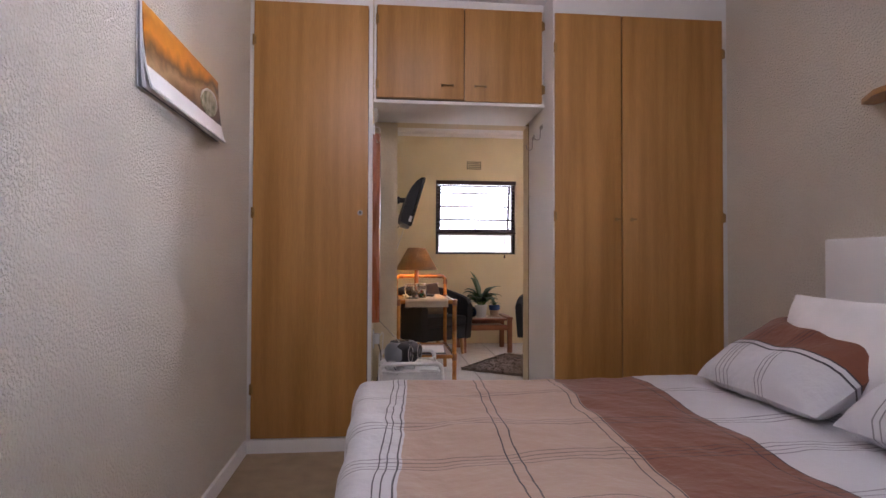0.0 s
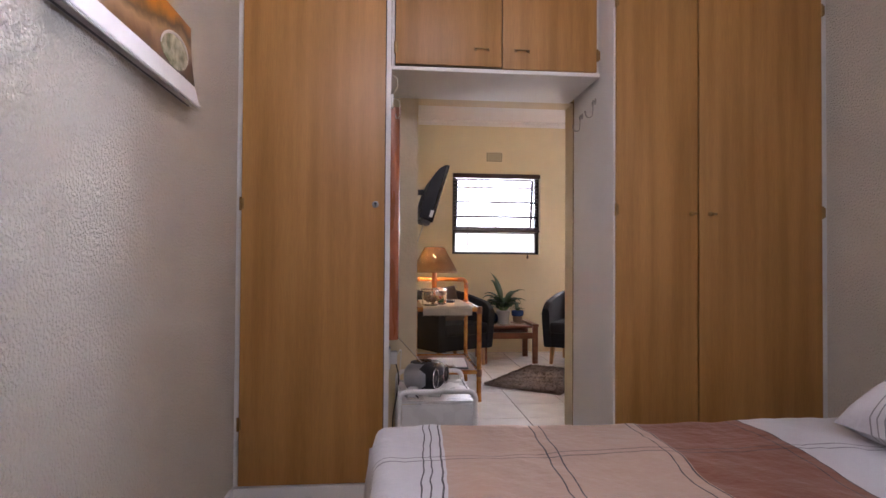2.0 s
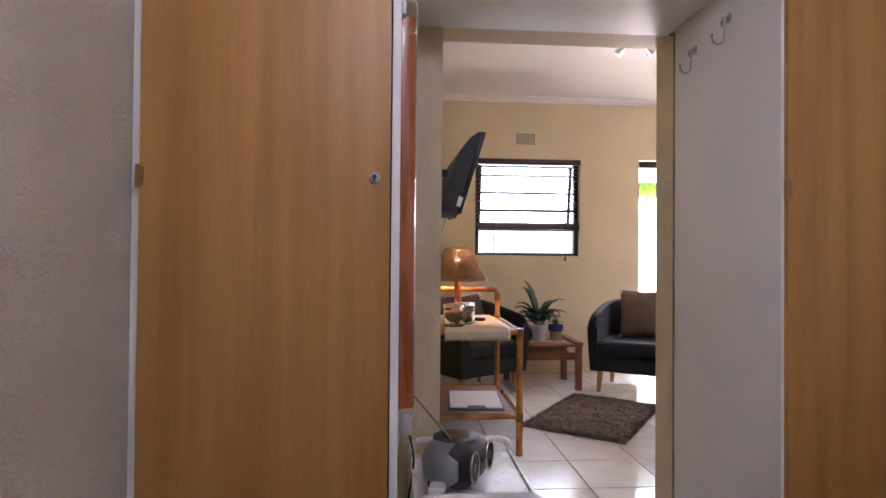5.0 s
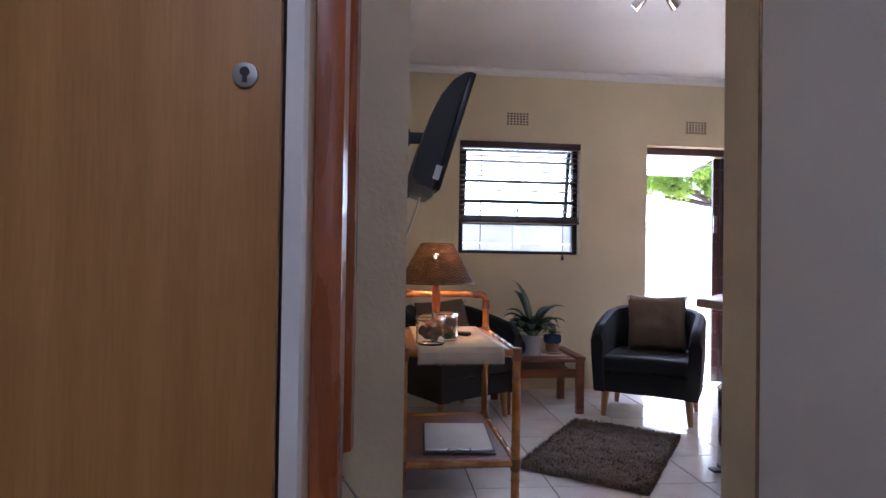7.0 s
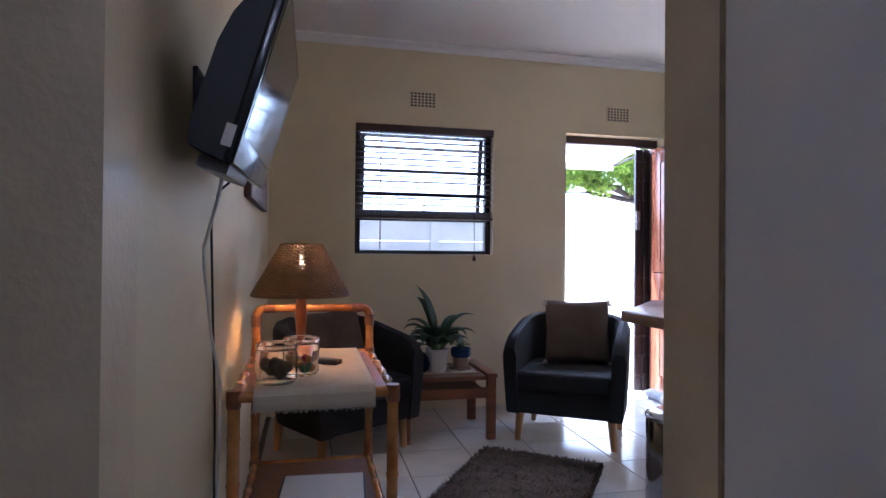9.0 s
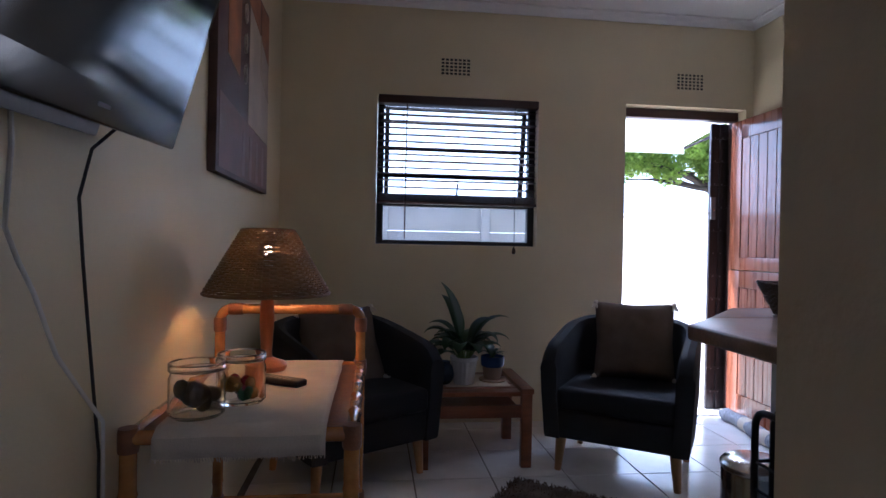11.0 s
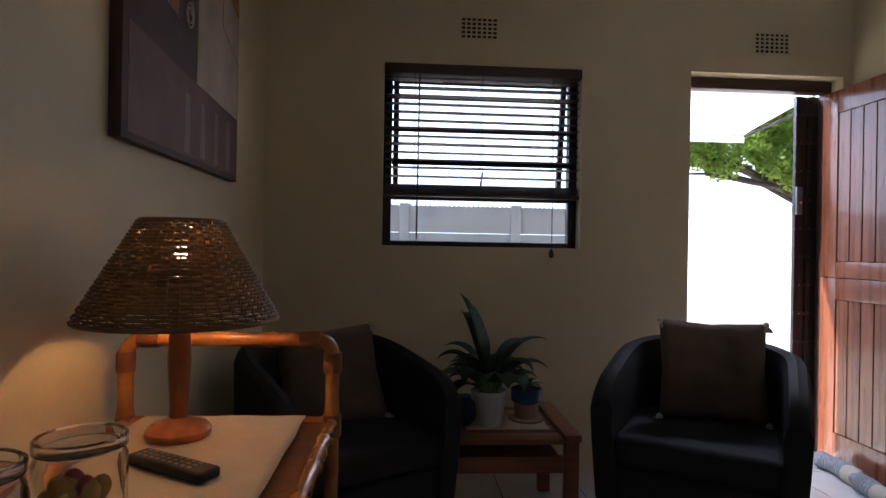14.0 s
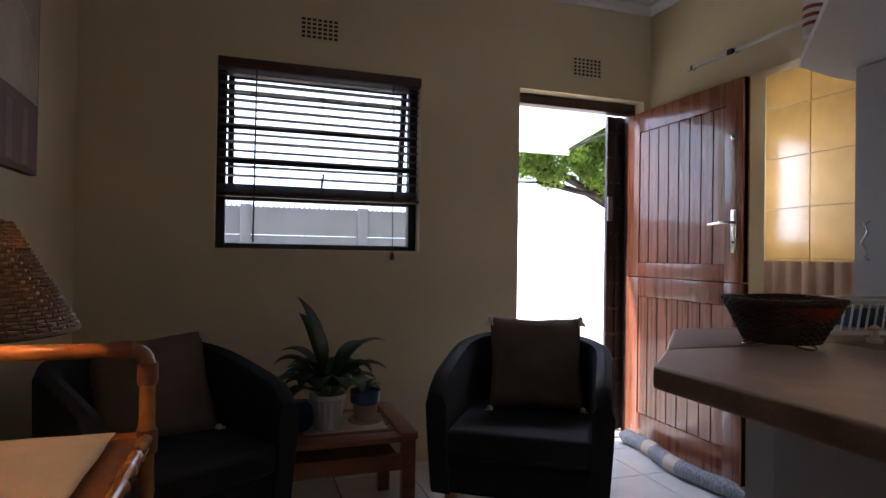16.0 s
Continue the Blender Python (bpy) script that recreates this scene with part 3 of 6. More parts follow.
def coat_hook(y, z):
    h = thing("coat_hook", (0.9482 + 0.0464 * (y - 3.45), y, z), "metal coat hook with two round mounting discs", "hook", "coat hooks")
    for s in (-0.017, 0.017):
        bm = bmesh.new()
        tube(bm, [(0, s, 0), (-0.004, s, 0), (-0.006, s, 0)], [0.017, 0.016, 0.010], 16)
        dsc = part("disc", bm, LOCK_METAL, h)
        bm = bmesh.new()
        tube(bm, [(-0.005, s, 0), (-0.009, s, 0)], [0.005, 0.004], 8)
        part("screw", bm, GREY_PLASTIC, dsc)
    bm = bmesh.new()
    pts = [(-0.006, 0, 0.004), (-0.009, 0, -0.03), (-0.010, 0, -0.062)]
    pts += [(-0.010 - 0.02 * (1 - math.cos(a)), 0, -0.062 - 0.02 * math.sin(a)) for a in [k * math.pi / 8 for k in range(1, 9)]]
    pts += [(-0.051, 0, -0.055)]
    tube(bm, pts, 0.0035, 8)
    bmesh.ops.create_uvsphere(bm, u_segments=10, v_segments=6, radius=0.0055, matrix=Matrix.Translation((-0.051, 0, -0.053)))
    part("hook", bm, LOCK_METAL, h)


coat_hook(3.985, 1.905)
coat_hook(3.745, 1.925)

# framed mirror on the passage side
mr = thing("wall_mirror", (-0.111, 3.81, 1.26), "tall mirror in a wide reddish-brown wooden frame", "mirror")
part("glass", bx(0.002, -0.18, -0.49, 0.008, 0.18, 0.49), MIRROR, mr, "silvered mirror glass", smooth=False)
for s in (-1, 1):
    bm = bmesh.new()
    y0, y1 = (0.155, 0.245) if s > 0 else (-0.245, -0.155)
    ring_mesh(bm, [[(u, y0 + (y1 - y0) * v, z) for u, v in ((0, 0), (0.024, 0.0), (0.041, 0.12), (0.046, 0.45), (0.035, 0.85), (0.022, 1.0), (0, 1.0))] for z in (-0.56, 0.56)])
    part("stile", bm, DARK_OAK, mr)
for s in (-1, 1):
    z0 = 0.475 if s > 0 else -0.56
    part("rail", bx(0.0, -0.155, z0, 0.028, 0.155, z0 + 0.085, bevel=0.006), DARK_OAK, mr)

clip = thing("plastic_hook", (-0.1115, 3.53, 1.835), "clear plastic stick-on hook with a white cord loop", "hook")
part("pad", bx(0, -0.018, -0.03, 0.012, 0.018, 0.03, bevel=0.004), POT_WHITE, clip)
bm = bmesh.new()
tube(bm, bend([(0.012, 0, 0.015), (0.04, 0, 0.012), (0.045, 0, -0.07), (0.03, 0, -0.085), (0.022, 0, -0.06)], 0.012), 0.004, 8)
part("hook", bm, GLASS, clip)
bm = bmesh.new()
tube(bm, bend([(0.006, -0.01, 0.03), (0.03, -0.005, 0.06), (0.03, 0.0, 0.12), (0.003, 0.0, 0.125)], 0.025), 0.0022, 6)
part("cord", bm, WHITE_CORD, clip)

sk = thing("wall_socket", (-0.1115, 3.90, 0.56), "white wall socket with a plug and adaptor", "socket")
part("plate", bx(0, -0.055, -0.055, 0.010, 0.055, 0.055, bevel=0.004), POT_WHITE, sk)
part("adaptor", bx(0.010, -0.03, -0.03, 0.045, 0.03, 0.035, bevel=0.006), POT_WHITE, sk)
bm = bmesh.new()
tube(bm, bend([(0.035, 0, -0.02), (0.06, -0.03, -0.10), (0.02, -0.12, -0.30), (0.03, -0.2, -0.50), (0.05, -0.35, -0.55)], 0.05), 0.0035, 8)
part("lead", bm, CORD, sk, "black mains lead")
bm = bmesh.new()
tube(bm, bend([(0.04, 0.0, 0.01), (0.07, 0.05, 0.05), (0.06, 0.12, -0.15), (0.05, 0.16, -0.30)], 0.04), 0.003, 8)
part("white_lead", bm, WHITE_CORD, sk, "white cable")

# ---------- bedroom: bed ----------
BZ = 0.53
bed = thing("bed", (0.9, 1.95, 0), "double bed base with a mattress standing against the wall", "bed")
part("base", bx(-0.92, -0.74, 0.06, 1.10, 0.66, 0.26, bevel=0.015), TAUPE, bed)
part("mattress", bx(-0.95, -0.76, 0.262, 1.10, 0.69, 0.47, bevel=0.05, seg=4), CREAM_CLOTH, bed)
for x in (-0.85, 1.02):
    for y in (-0.66, 0.58):
        bm = bmesh.new()
        rod(bm, (x, y, 0), (x, y, 0.065), 0.025, 0.03)
        part("leg", bm, BEECH, bed)
hb = thing("headboard", (2.005, 1.78, 0), "tall plain white padded headboard against the wall", "headboard")
part("panel", bx(-0.035, -0.81, 0.0, 0.02, 0.81, 1.17, bevel=0.012, seg=3), WHITE, hb)


def duvet_height(x, y):
    w = 0.020 * noise.noise(Vector((x * 2.2, y * 2.4, 0.3))) + 0.010 * noise.noise(Vector((x * 5.5, y * 4.5, 4.0)))
    w += 0.007 * abs(noise.noise(Vector((x * 9 + y * 3, y * 6, 9.0)))) ** 0.7 + 0.010 * math.sin(7.5 * y + 2.0 * noise.noise(Vector((x * 1.6, y, 7.0)))) * 0.6
    return w


def duvet_mesh():
    """A quilt laid over the bed that drops over its foot and its sides."""
    bm = bmesh.new()
    nx, ny = 96, 88
    x0, x1, y0, y1 = -0.38, 1.62, 0.80, 2.98
    ex, ey0, ey1 = -0.105, 1.12, 2.70
    rad = 0.06

    def fold(d):
        """Distance past the edge -> (outward, drop)."""
        if d <= 0:
            return d, 0.0
        arc = rad * math.pi / 2
        if d < arc:
            a = d / rad
            return rad * math.sin(a), rad * (1 - math.cos(a))
        return rad + 0.02 * (d - arc), rad + (d - arc)

    top, bottom = [], []
    for j in range(ny + 1):
        row = []
        for i in range(nx + 1):
            u, v = x0 + (x1 - x0) * i / nx, y0 + (y1 - y0) * j / ny
            ox_, dx = fold(ex - u)
            sgn = 1 if v > (ey0 + ey1) / 2 else -1
            oy_, dy = fold(v - ey1 if sgn > 0 else ey0 - v)
            px = ex - ox_
            py = ey1 + oy_ if sgn > 0 else ey0 - oy_
            drop = (dx ** 2 + dy ** 2) ** 0.5
            z = BZ + duvet_height(u, v) * (1 if drop < 0.04 else 0.4) - drop
            flute = 0.012 * math.sin(u * 17) * min(1, dy / 0.1) if dy > 0 else 0
            flutx = 0.012 * math.sin(v * 15 + 1) * min(1, dx / 0.1) if dx > 0 else 0
            row.append(bm.verts.new((px - flutx, py + flute * sgn, max(z, 0.03))))
        top.append(row)
    for j in range(ny):
        for i in range(nx):
            bm.faces.new((top[j][i], top[j][i + 1], top[j + 1][i + 1], top[j + 1][i]))
    return bm


dv = obj("duvet", duvet_mesh(), DUVET, None, True)
tagged(dv, "white, beige and brown plaid cotton duvet spread over the bed", "duvet")
sol = dv.modifiers.new("thickness", "SOLIDIFY")
sol.thickness, sol.offset = 0.018, -1

PILLOW = bedding("plaid pillow cotton", "y", [(0, W_CLOTH), (0.215, BROWN)], [(0.185, 0.008), (0.21, 0.006)],
                 [(0.05, 0.005), (0.07, 0.005), (0.09, 0.005), (-0.19, 0.006), (-0.165, 0.005), (-0.14, 0.006), (-0.115, 0.005)], 0, INK)
WHITE_LINEN = mat("white linen", (0.76, 0.74, 0.74), 0.9, var=0.05, scale=6, bump=0.3, bscale=30, depth=0.01)


def flat_pillow(name, at, turn, lean, w, h, t, material, label):
    """A pillow lying back: local x runs along the bed head, local y up its face."""
    bm = bmesh.new()
    pillow_mesh(bm, w, h, t, m=Matrix.Rotation(radians(-90), 4, "X"))
    ob = obj(name, bm, material)
    ob.rotation_mode = "XYZ"
    ob.matrix_world = Matrix.Translation(at) @ Matrix.Rotation(radians(turn), 4, "Z") @ Matrix.Rotation(radians(lean), 4, "X")
    return tagged(ob, label, "pillow", "pillows at the bed head")


flat_pillow("pillow", (1.315, 2.18, 0.57), -90, 29, 0.70, 0.48, 0.19, PILLOW, "plump plaid pillow in brown and white leaning on the bed head")
flat_pillow("pillow", (1.305, 1.40, 0.57), -90, 29, 0.70, 0.48, 0.19, PILLOW, "plump plaid pillow in brown and white leaning on the bed head")
flat_pillow("pillow", (1.53, 2.04, 0.53), -90, 72, 0.66, 0.42, 0.13, WHITE_LINEN, "plain white pillow standing against the headboard")
flat_pillow("pillow", (1.60, 1.33, 0.53), -90, 72, 0.66, 0.42, 0.13, WHITE_LINEN, "plain white pillow standing against the headboard")

# wooden wall shelf above the bed head
sh = thing("wall_shelf", (2.028, 1.75, 1.735), "small pointed orange-wood wall shelf above the bed", "shelf")
bm = bmesh.new()
ring_mesh(bm, [[(0, -0.55, z), (-0.13, -0.5, z), (-0.15, 0.0, z), (-0.13, 0.48, z), (-0.06, 0.62, z), (0, 0.62, z)] for z in (0.0, 0.022)])
part("board", bm, BEECH, sh)
for y in (-0.35, 0.45):
    part("bracket", bx(-0.09, y, -0.05, -0.001, y + 0.02, -0.001, bevel=0.004), BEECH, sh)


# ---------- bedroom: calendar ----------
def calendar_paint():
    m, n, l, p = nodes_of("calendar landscape print")
    co, sep, nz = n.new("ShaderNodeTexCoord"), n.new("ShaderNodeSeparateXYZ"), n.new("ShaderNodeTexNoise")
    nz.inputs["Scale"].default_value, nz.inputs["Detail"].default_value = 9.0, 8.0
    add = n.new("ShaderNodeMath")
    add.operation = "MULTIPLY_ADD"
    add.inputs[1].default_value = 0.13
    l.new(co.outputs["Object"], sep.inputs[0])
    l.new(co.outputs["Object"], nz.inputs["Vector"])
    l.new(nz.outputs[0], add.inputs[0])
    tilt = n.new("ShaderNodeMath")
    tilt.operation = "MULTIPLY_ADD"
    tilt.inputs[1].default_value = -0.13
    l.new(sep.outputs["Y"], tilt.inputs[0])
    l.new(sep.outputs["Z"], tilt.inputs[2])
    l.new(tilt.outputs[0], add.inputs[2])
    r = n.new("ShaderNodeValToRGB")
    e = r.color_ramp.elements
    e[0].position, e[0].color = 0.04, (0.03, 0.018, 0.012, 1)
    e[1].position, e[1].color = 0.34, (0.85, 0.42, 0.06, 1)
    for pos, col in ((0.10, (0.16, 0.075, 0.03)), (0.15, (0.42, 0.26, 0.13)), (0.185, (0.10, 0.05, 0.025)), (0.235, (0.62, 0.22, 0.02)), (0.28, (0.50, 0.17, 0.02))):
        e.new(pos).color = (*col, 1)
    l.new(add.outputs[0], r.inputs[0])
    l.new(r.outputs[0], p.inputs["Base Color"])
    p.inputs["Roughness"].default_value = 0.35
    return m


cal = thing("wall_calendar", (-0.798, 1.955, 1.59), "landscape wall calendar with an orange sunset photograph", "calendar")


def curl_sheet(y0, y1, z0, z1, off, thick, curl):
    bm = bmesh.new()
    n = 10
    front = []
    for k in range(n + 1):
        t = k / n
        z = z0 + (z1 - z0) * t
        c = off + curl * (1 - t) ** 2
        front.append((c, z))
    ring_mesh(bm, [[(c, y, z) for c, z in front] + [(c - thick, y, z) for c, z in reversed(front)] for y in (y0, y1)])
    return bm


part("page_block", curl_sheet(0.0, 0.83, -0.004, 0.268, 0.006, 0.005, 0.040), PAPER, cal)
part("date_strip", curl_sheet(0.003, 0.828, 0.0, 0.062, 0.0285, 0.002, 0.020), PAPER, cal, "white strip of small dates")
part("photograph", curl_sheet(0.003, 0.828, 0.062, 0.266, 0.0125, 0.002, 0.016), calendar_paint(), cal, "orange sunset photograph")
bm = bmesh.new()
for i in range(24):
    yy = 0.34 + 0.018 * i
    box(bm, 0.020, yy, 0.020, 0.0205, yy + 0.009, 0.0225)
    box(bm, 0.017, yy, 0.033, 0.0180, yy + 0.009, 0.0345)
part("dates", bm, GREY_PLASTIC, cal, smooth=False)
VALLEY = mat("pale printed valley", (0.50, 0.48, 0.36), 0.4, var=0.55, scale=28, bump=0.0, tone=(0.12, 0.14, 0.06))
bm = bmesh.new()
ring_mesh(bm, [[(x + 0.006 * max(0.0, 1 - (0.125 + 0.052 * math.sin(q) - 0.062) / 0.2), 0.655 + 0.105 * math.cos(q) + 0.02 * math.sin(q), 0.125 + 0.052 * math.sin(q)) for q in [2 * math.pi * k / 28 for k in range(28)]] for x in (0.0130, 0.0215)])
part("printed_valley", bm, VALLEY, cal, "pale oval valley view", smooth=False)
bm = bmesh.new()
tube(bm, [(0.0235, 0.655 + 0.108 * math.cos(q) + 0.02 * math.sin(q), 0.127 + 0.055 * math.sin(q)) for q in [radians(-10 + 200 * k / 24) for k in range(25)]], [0.0015 + 0.004 * math.sin(math.pi * k / 24) for k in range(25)], 6)
part("arch_motif", bm, PAPER, cal)
for k in range(5):
    part("page", curl_sheet(-0.016 + 0.003 * k, 0.82, 0.0, 0.264 - 0.002 * k, 0.0022 + 0.0021 * k, 0.0007, 0.004 + 0.002 * k), GREY_PLASTIC if k in (1, 2) else PAPER, cal)

# ---------- passage: white trolley and radio ----------
tr = thing("trolley", (0.120, 3.780, 0), "white tubular metal two-tier trolley", "trolley")
for y in (-0.26, 0.26):
    bm = bmesh.new()
    tube(bm, bend([(-0.1815, y, 0.05), (-0.1815, y, 0.4625), (0.1815, y, 0.4625), (0.1815, y, 0.05)], 0.045, 7), 0.0125, 12)
    part("end_loop", bm, WHITE_METAL, tr)
for z, name in ((0.404, "top_tray"), (0.13, "lower_tray")):
    part(name, bx(-0.172, -0.25, z, 0.172, 0.25, z + 0.012), WHITE_METAL, tr, smooth=False)
    for y in (-0.262, 0.251):
        part("tray_side", bx(-0.168, y, z - 0.115 if z > 0.3 else z - 0.03, 0.168, y + 0.011, z - 0.001, bevel=0.003), WHITE_METAL, tr)
    for x in (-0.184, 0.173):
        part("tray_rim", bx(x, -0.249, z - 0.035, x + 0.011, 0.249, z + 0.022, bevel=0.003), WHITE_METAL, tr)
for x in (-0.1815, 0.1815):
    for y in (-0.26, 0.26):
        bm = bmesh.new()
        tube(bm, [(x - 0.012, y, 0.027), (x + 0.012, y, 0.027)], 0.027, 14)
        part("castor", bm, GREY_PLASTIC, tr, "small grey castor")

rd = thing("radio", (0.072, 3.755, 0.417), "silver and black portable radio with its aerial raised", "radio", turn=62)
rd.scale = (0.86, 0.84, 1.08)
bm = bmesh.new()
rings = []
for k in range(25):
    u = -1 + 2 * k / 24
    s = max(0.02, (1 - abs(u) ** 3.2)) ** 0.42
    ring = []
    for i in range(24):
        a = 2 * math.pi * i / 24
        cy, cz = math.cos(a), math.sin(a)
        py = 0.105 * s * math.copysign(abs(cy) ** 0.7, cy)
        pz = 0.072 + 0.068 * s * math.copysign(abs(cz) ** 0.7, cz)
        ring.append((u * 0.150, py, max(0.004, pz)))
    rings.append(ring)
ring_mesh(bm, rings)
body = part("body", bm, SILVER, rd)
shell_arc = [radians(104 + 148 * i / 12) for i in range(13)]


def radio_skin(u, a, grow):
    s = max(0.02, (1 - abs(u) ** 3.2)) ** 0.42 * grow
    cy, cz = math.cos(a), math.sin(a)
    return (u * 0.150 * grow, 0.105 * s * math.copysign(abs(cy) ** 0.7, cy), max(0.0045, 0.072 + 0.068 * s * math.copysign(abs(cz) ** 0.7, cz)))


front = bmesh.new()
ring_mesh(front, [[radio_skin(-0.86 + 1.80 * k / 14, a, 1.035) for a in shell_arc] + [radio_skin(-0.86 + 1.80 * k / 14, a, 0.96) for a in reversed(shell_arc)] for k in range(15)])
part("front_shell", front, MATT_BLACK, rd, "domed black front")
bm = bmesh.new()
tube(bm, [(0, 0, 0.120), (0, 0, 0.136), (0, 0, 0.139)], [0.088, 0.084, 0.070], 28)
lid = part("disc_lid", bm, MATT_BLACK, rd, "black round disc lid")
bm = bmesh.new()
tube(bm, [(0.0, 0, 0.139), (0.0, 0, 0.1415)], [0.055, 0.052], 24)
part("lid_window", bm, BLACK_PLASTIC, lid)
for s in (-1, 1):
    bm = bmesh.new()
    tube(bm, [(s * 0.078, -0.100, 0.074), (s * 0.078, -0.109, 0.074)], [0.040, 0.036], 24)
    spk = part("speaker", bm, MATT_BLACK, rd, "round black speaker")
    bm = bmesh.new()
    tube(bm, [(s * 0.078, -0.1085, 0.074), (s * 0.078, -0.1105, 0.074)], [0.016, 0.010], 16)
    part("cone", bm, DARK_METAL, spk)
    bm = bmesh.new()
    tube(bm, [(s * 0.078 + 0.040 * math.cos(b), -0.1095, 0.074 + 0.043 * math.sin(b)) for b in [2 * math.pi * q / 24 for q in range(25)]], 0.0035, 6, caps=False)
    part("chrome_ring", bm, CHROME, spk)
bm = bmesh.new()
box(bm, -0.030, -0.112, 0.050, 0.030, -0.100, 0.080, bevel=0.003)
part("display_panel", bm, BLACK_PLASTIC, rd)
for i in range(5):
    bm = bmesh.new()
    box(bm, -0.05 + i * 0.021, -0.085, 0.119, -0.035 + i * 0.021, -0.070, 0.128, bevel=0.002)
    part("button", bm, CHROME, rd)
bm = bmesh.new()
rod(bm, (-0.055, -0.010, 0.135), (0.012, 0.205, 0.252), 0.0042, 0.0026, 8)
aer = part("aerial", bm, CHROME, rd, "chrome telescopic aerial")
bm = bmesh.new()
bmesh.ops.create_uvsphere(bm, u_segments=10, v_segments=6, radius=0.005, matrix=Matrix.Translation((0.0125, 0.2065, 0.2528)))
part("tip", bm, CHROME, aer)
bm = bmesh.new()
tube(bm, bend([(-0.13, 0.05, 0.03), (-0.17, 0.03, 0.01), (-0.19, -0.05, 0.02), (-0.205, -0.10, -0.15), (-0.20, -0.05, -0.40)], 0.05), 0.0035, 8)
part("power_lead", bm, CORD, rd, "black power lead")


def adaptor(at, turn):
    a = thing("plug_adaptor", at, "small white plastic plug adaptor lying on the trolley", "adaptor", "plug adaptors", turn)
    part("body", bx(-0.03, -0.022, 0, 0.03, 0.022, 0.022, bevel=0.006), POT_WHITE, a)
    part("face", bx(-0.015, -0.026, 0.004, 0.015, -0.021, 0.018, bevel=0.002), POT_WHITE, a)


adaptor((0.0, 3.62, 0.4165), 20)
adaptor((0.005, 3.625, 0.4390), 75)
adaptor((0.115, 3.62, 0.4165), -15)

# bedroom ceiling lamp, out of view, its globe assumed
cg = thing("ceiling_lamp", (0.12, 1.90, CZ_B - 0.001), "round opal glass ceiling lamp in the bedroom, out of view", "ceiling light")
bm = bmesh.new()
tube(bm, [(0, 0, 0), (0, 0, -0.02), (0, 0, -0.13)], [0.06, 0.05, 0.012], 20)
part("rose", bm, POT_WHITE, cg)
bm = bmesh.new()
bmesh.ops.create_uvsphere(bm, u_segments=24, v_segments=14, radius=0.10, matrix=Matrix.Translation((0, 0, -0.23)))
gl = part("globe", bm, glow("lit opal globe", (1.0, 0.98, 1.0), 0.9), cg, "lit opal glass globe")

# ---------- lounge: window ----------
win = tagged(thing("window_1", (0, DY, 0), "dark bronze framed window with a top casement and burglar bars", "window"), kind="structure")
FY0, FY1 = 7.575, 7.635
for a in ((WX0 + 0.001, FY0, WZ0 + 0.001, WX0 + 0.045, FY1, WZ1 - 0.001), (WX1 - 0.045, FY0, WZ0 + 0.001, WX1 - 0.001, FY1, WZ1 - 0.001),
          (WX0 + 0.045, FY0, WZ0 + 0.001, WX1 - 0.045, FY1, WZ0 + 0.028), (WX0 + 0.045, FY0, WZ1 - 0.045, WX1 - 0.045, FY1, WZ1 - 0.001),
          (WX0 + 0.045, FY0, 1.405, WX1 - 0.045, FY1, 1.445)):
    part("frame_bar", bx(*a, bevel=0.003), BRONZE, win)
bm = bmesh.new()
for a in ((WX0 + 0.05, 1.45, WX0 + 0.08, 2.065), (WX1 - 0.08, 1.45, WX1 - 0.05, 2.065), (WX0 + 0.08, 1.45, WX1 - 0.08, 1.475), (WX0 + 0.08, 2.04, WX1 - 0.08, 2.065)):
    box(bm, a[0], 0.0, a[1] - 2.065, a[2], 0.03, a[3] - 2.065)
sash = part("casement", bm, BRONZE, win, "top-hung casement standing ajar")
sash.location, sash.rotation_euler = (0, FY1 - 0.02, 2.065), (radians(9), 0, 0)
pn = part("pane", bx(WX0 + 0.08, 0.013, -0.59, WX1 - 0.08, 0.017, -0.025), PANE, sash, smooth=False)
pn.visible_shadow = False
pn = part("pane", bx(WX0 + 0.045, 7.605, WZ0 + 0.028, WX1 - 0.045, 7.609, 1.405), PANE, win, smooth=False)
pn.visible_shadow = False
for z in (1.603, 1.78, 1.954):
    bm = bmesh.new()
    box(bm, WX0 + 0.045, 7.566, z - 0.012, WX1 - 0.045, 7.574, z + 0.012, bevel=0.002)
    part("burglar_bar", bm, BRONZE, win)
bm = bmesh.new()
tube(bm, [(1.16, 7.60, 1.45), (1.17, 7.62, 1.50), (1.185, 7.67, 1.57)], 0.006, 8)
part("window_stay", bm, BRONZE, win)

bl = thing("venetian_blind", (0, 7.535, 0), "dark wooden slatted blind half raised over the window", "blind")
part("head_rail", bx(WX0 + 0.004, -0.05, 2.06, WX1 - 0.004, 0.028, WZ1 - 0.004, bevel=0.004), BLIND, bl)
slat_mesh = None
for k in range(13):
    z = 2.035 - 0.0425 * k
    if slat_mesh is None:
        bm = bmesh.new()
        ring_mesh(bm, [[(x, -0.025, 0), (x, 0.0, 0.003), (x, 0.025, 0), (x, 0.025, 0.0025), (x, 0.0, 0.0055), (x, -0.025, 0.0025)] for x in (WX0 + 0.012, WX1 - 0.008)])
        s = part("slat", bm, BLIND, bl)
        slat_mesh = s.data
    else:
        s = new("slat", slat_mesh)
        s.parent = bl
    s.location = (random.uniform(-0.002, 0.002), 0, z)
    s.rotation_euler = (radians(random.uniform(-8, -2)), radians(random.uniform(-0.15, 0.15)), 0)
for k in range(8):
    z = 1.478 - 0.0055 * k
    s = new("slat", slat_mesh)
    s.parent, s.location = bl, (random.uniform(-0.003, 0.003), 0, z)
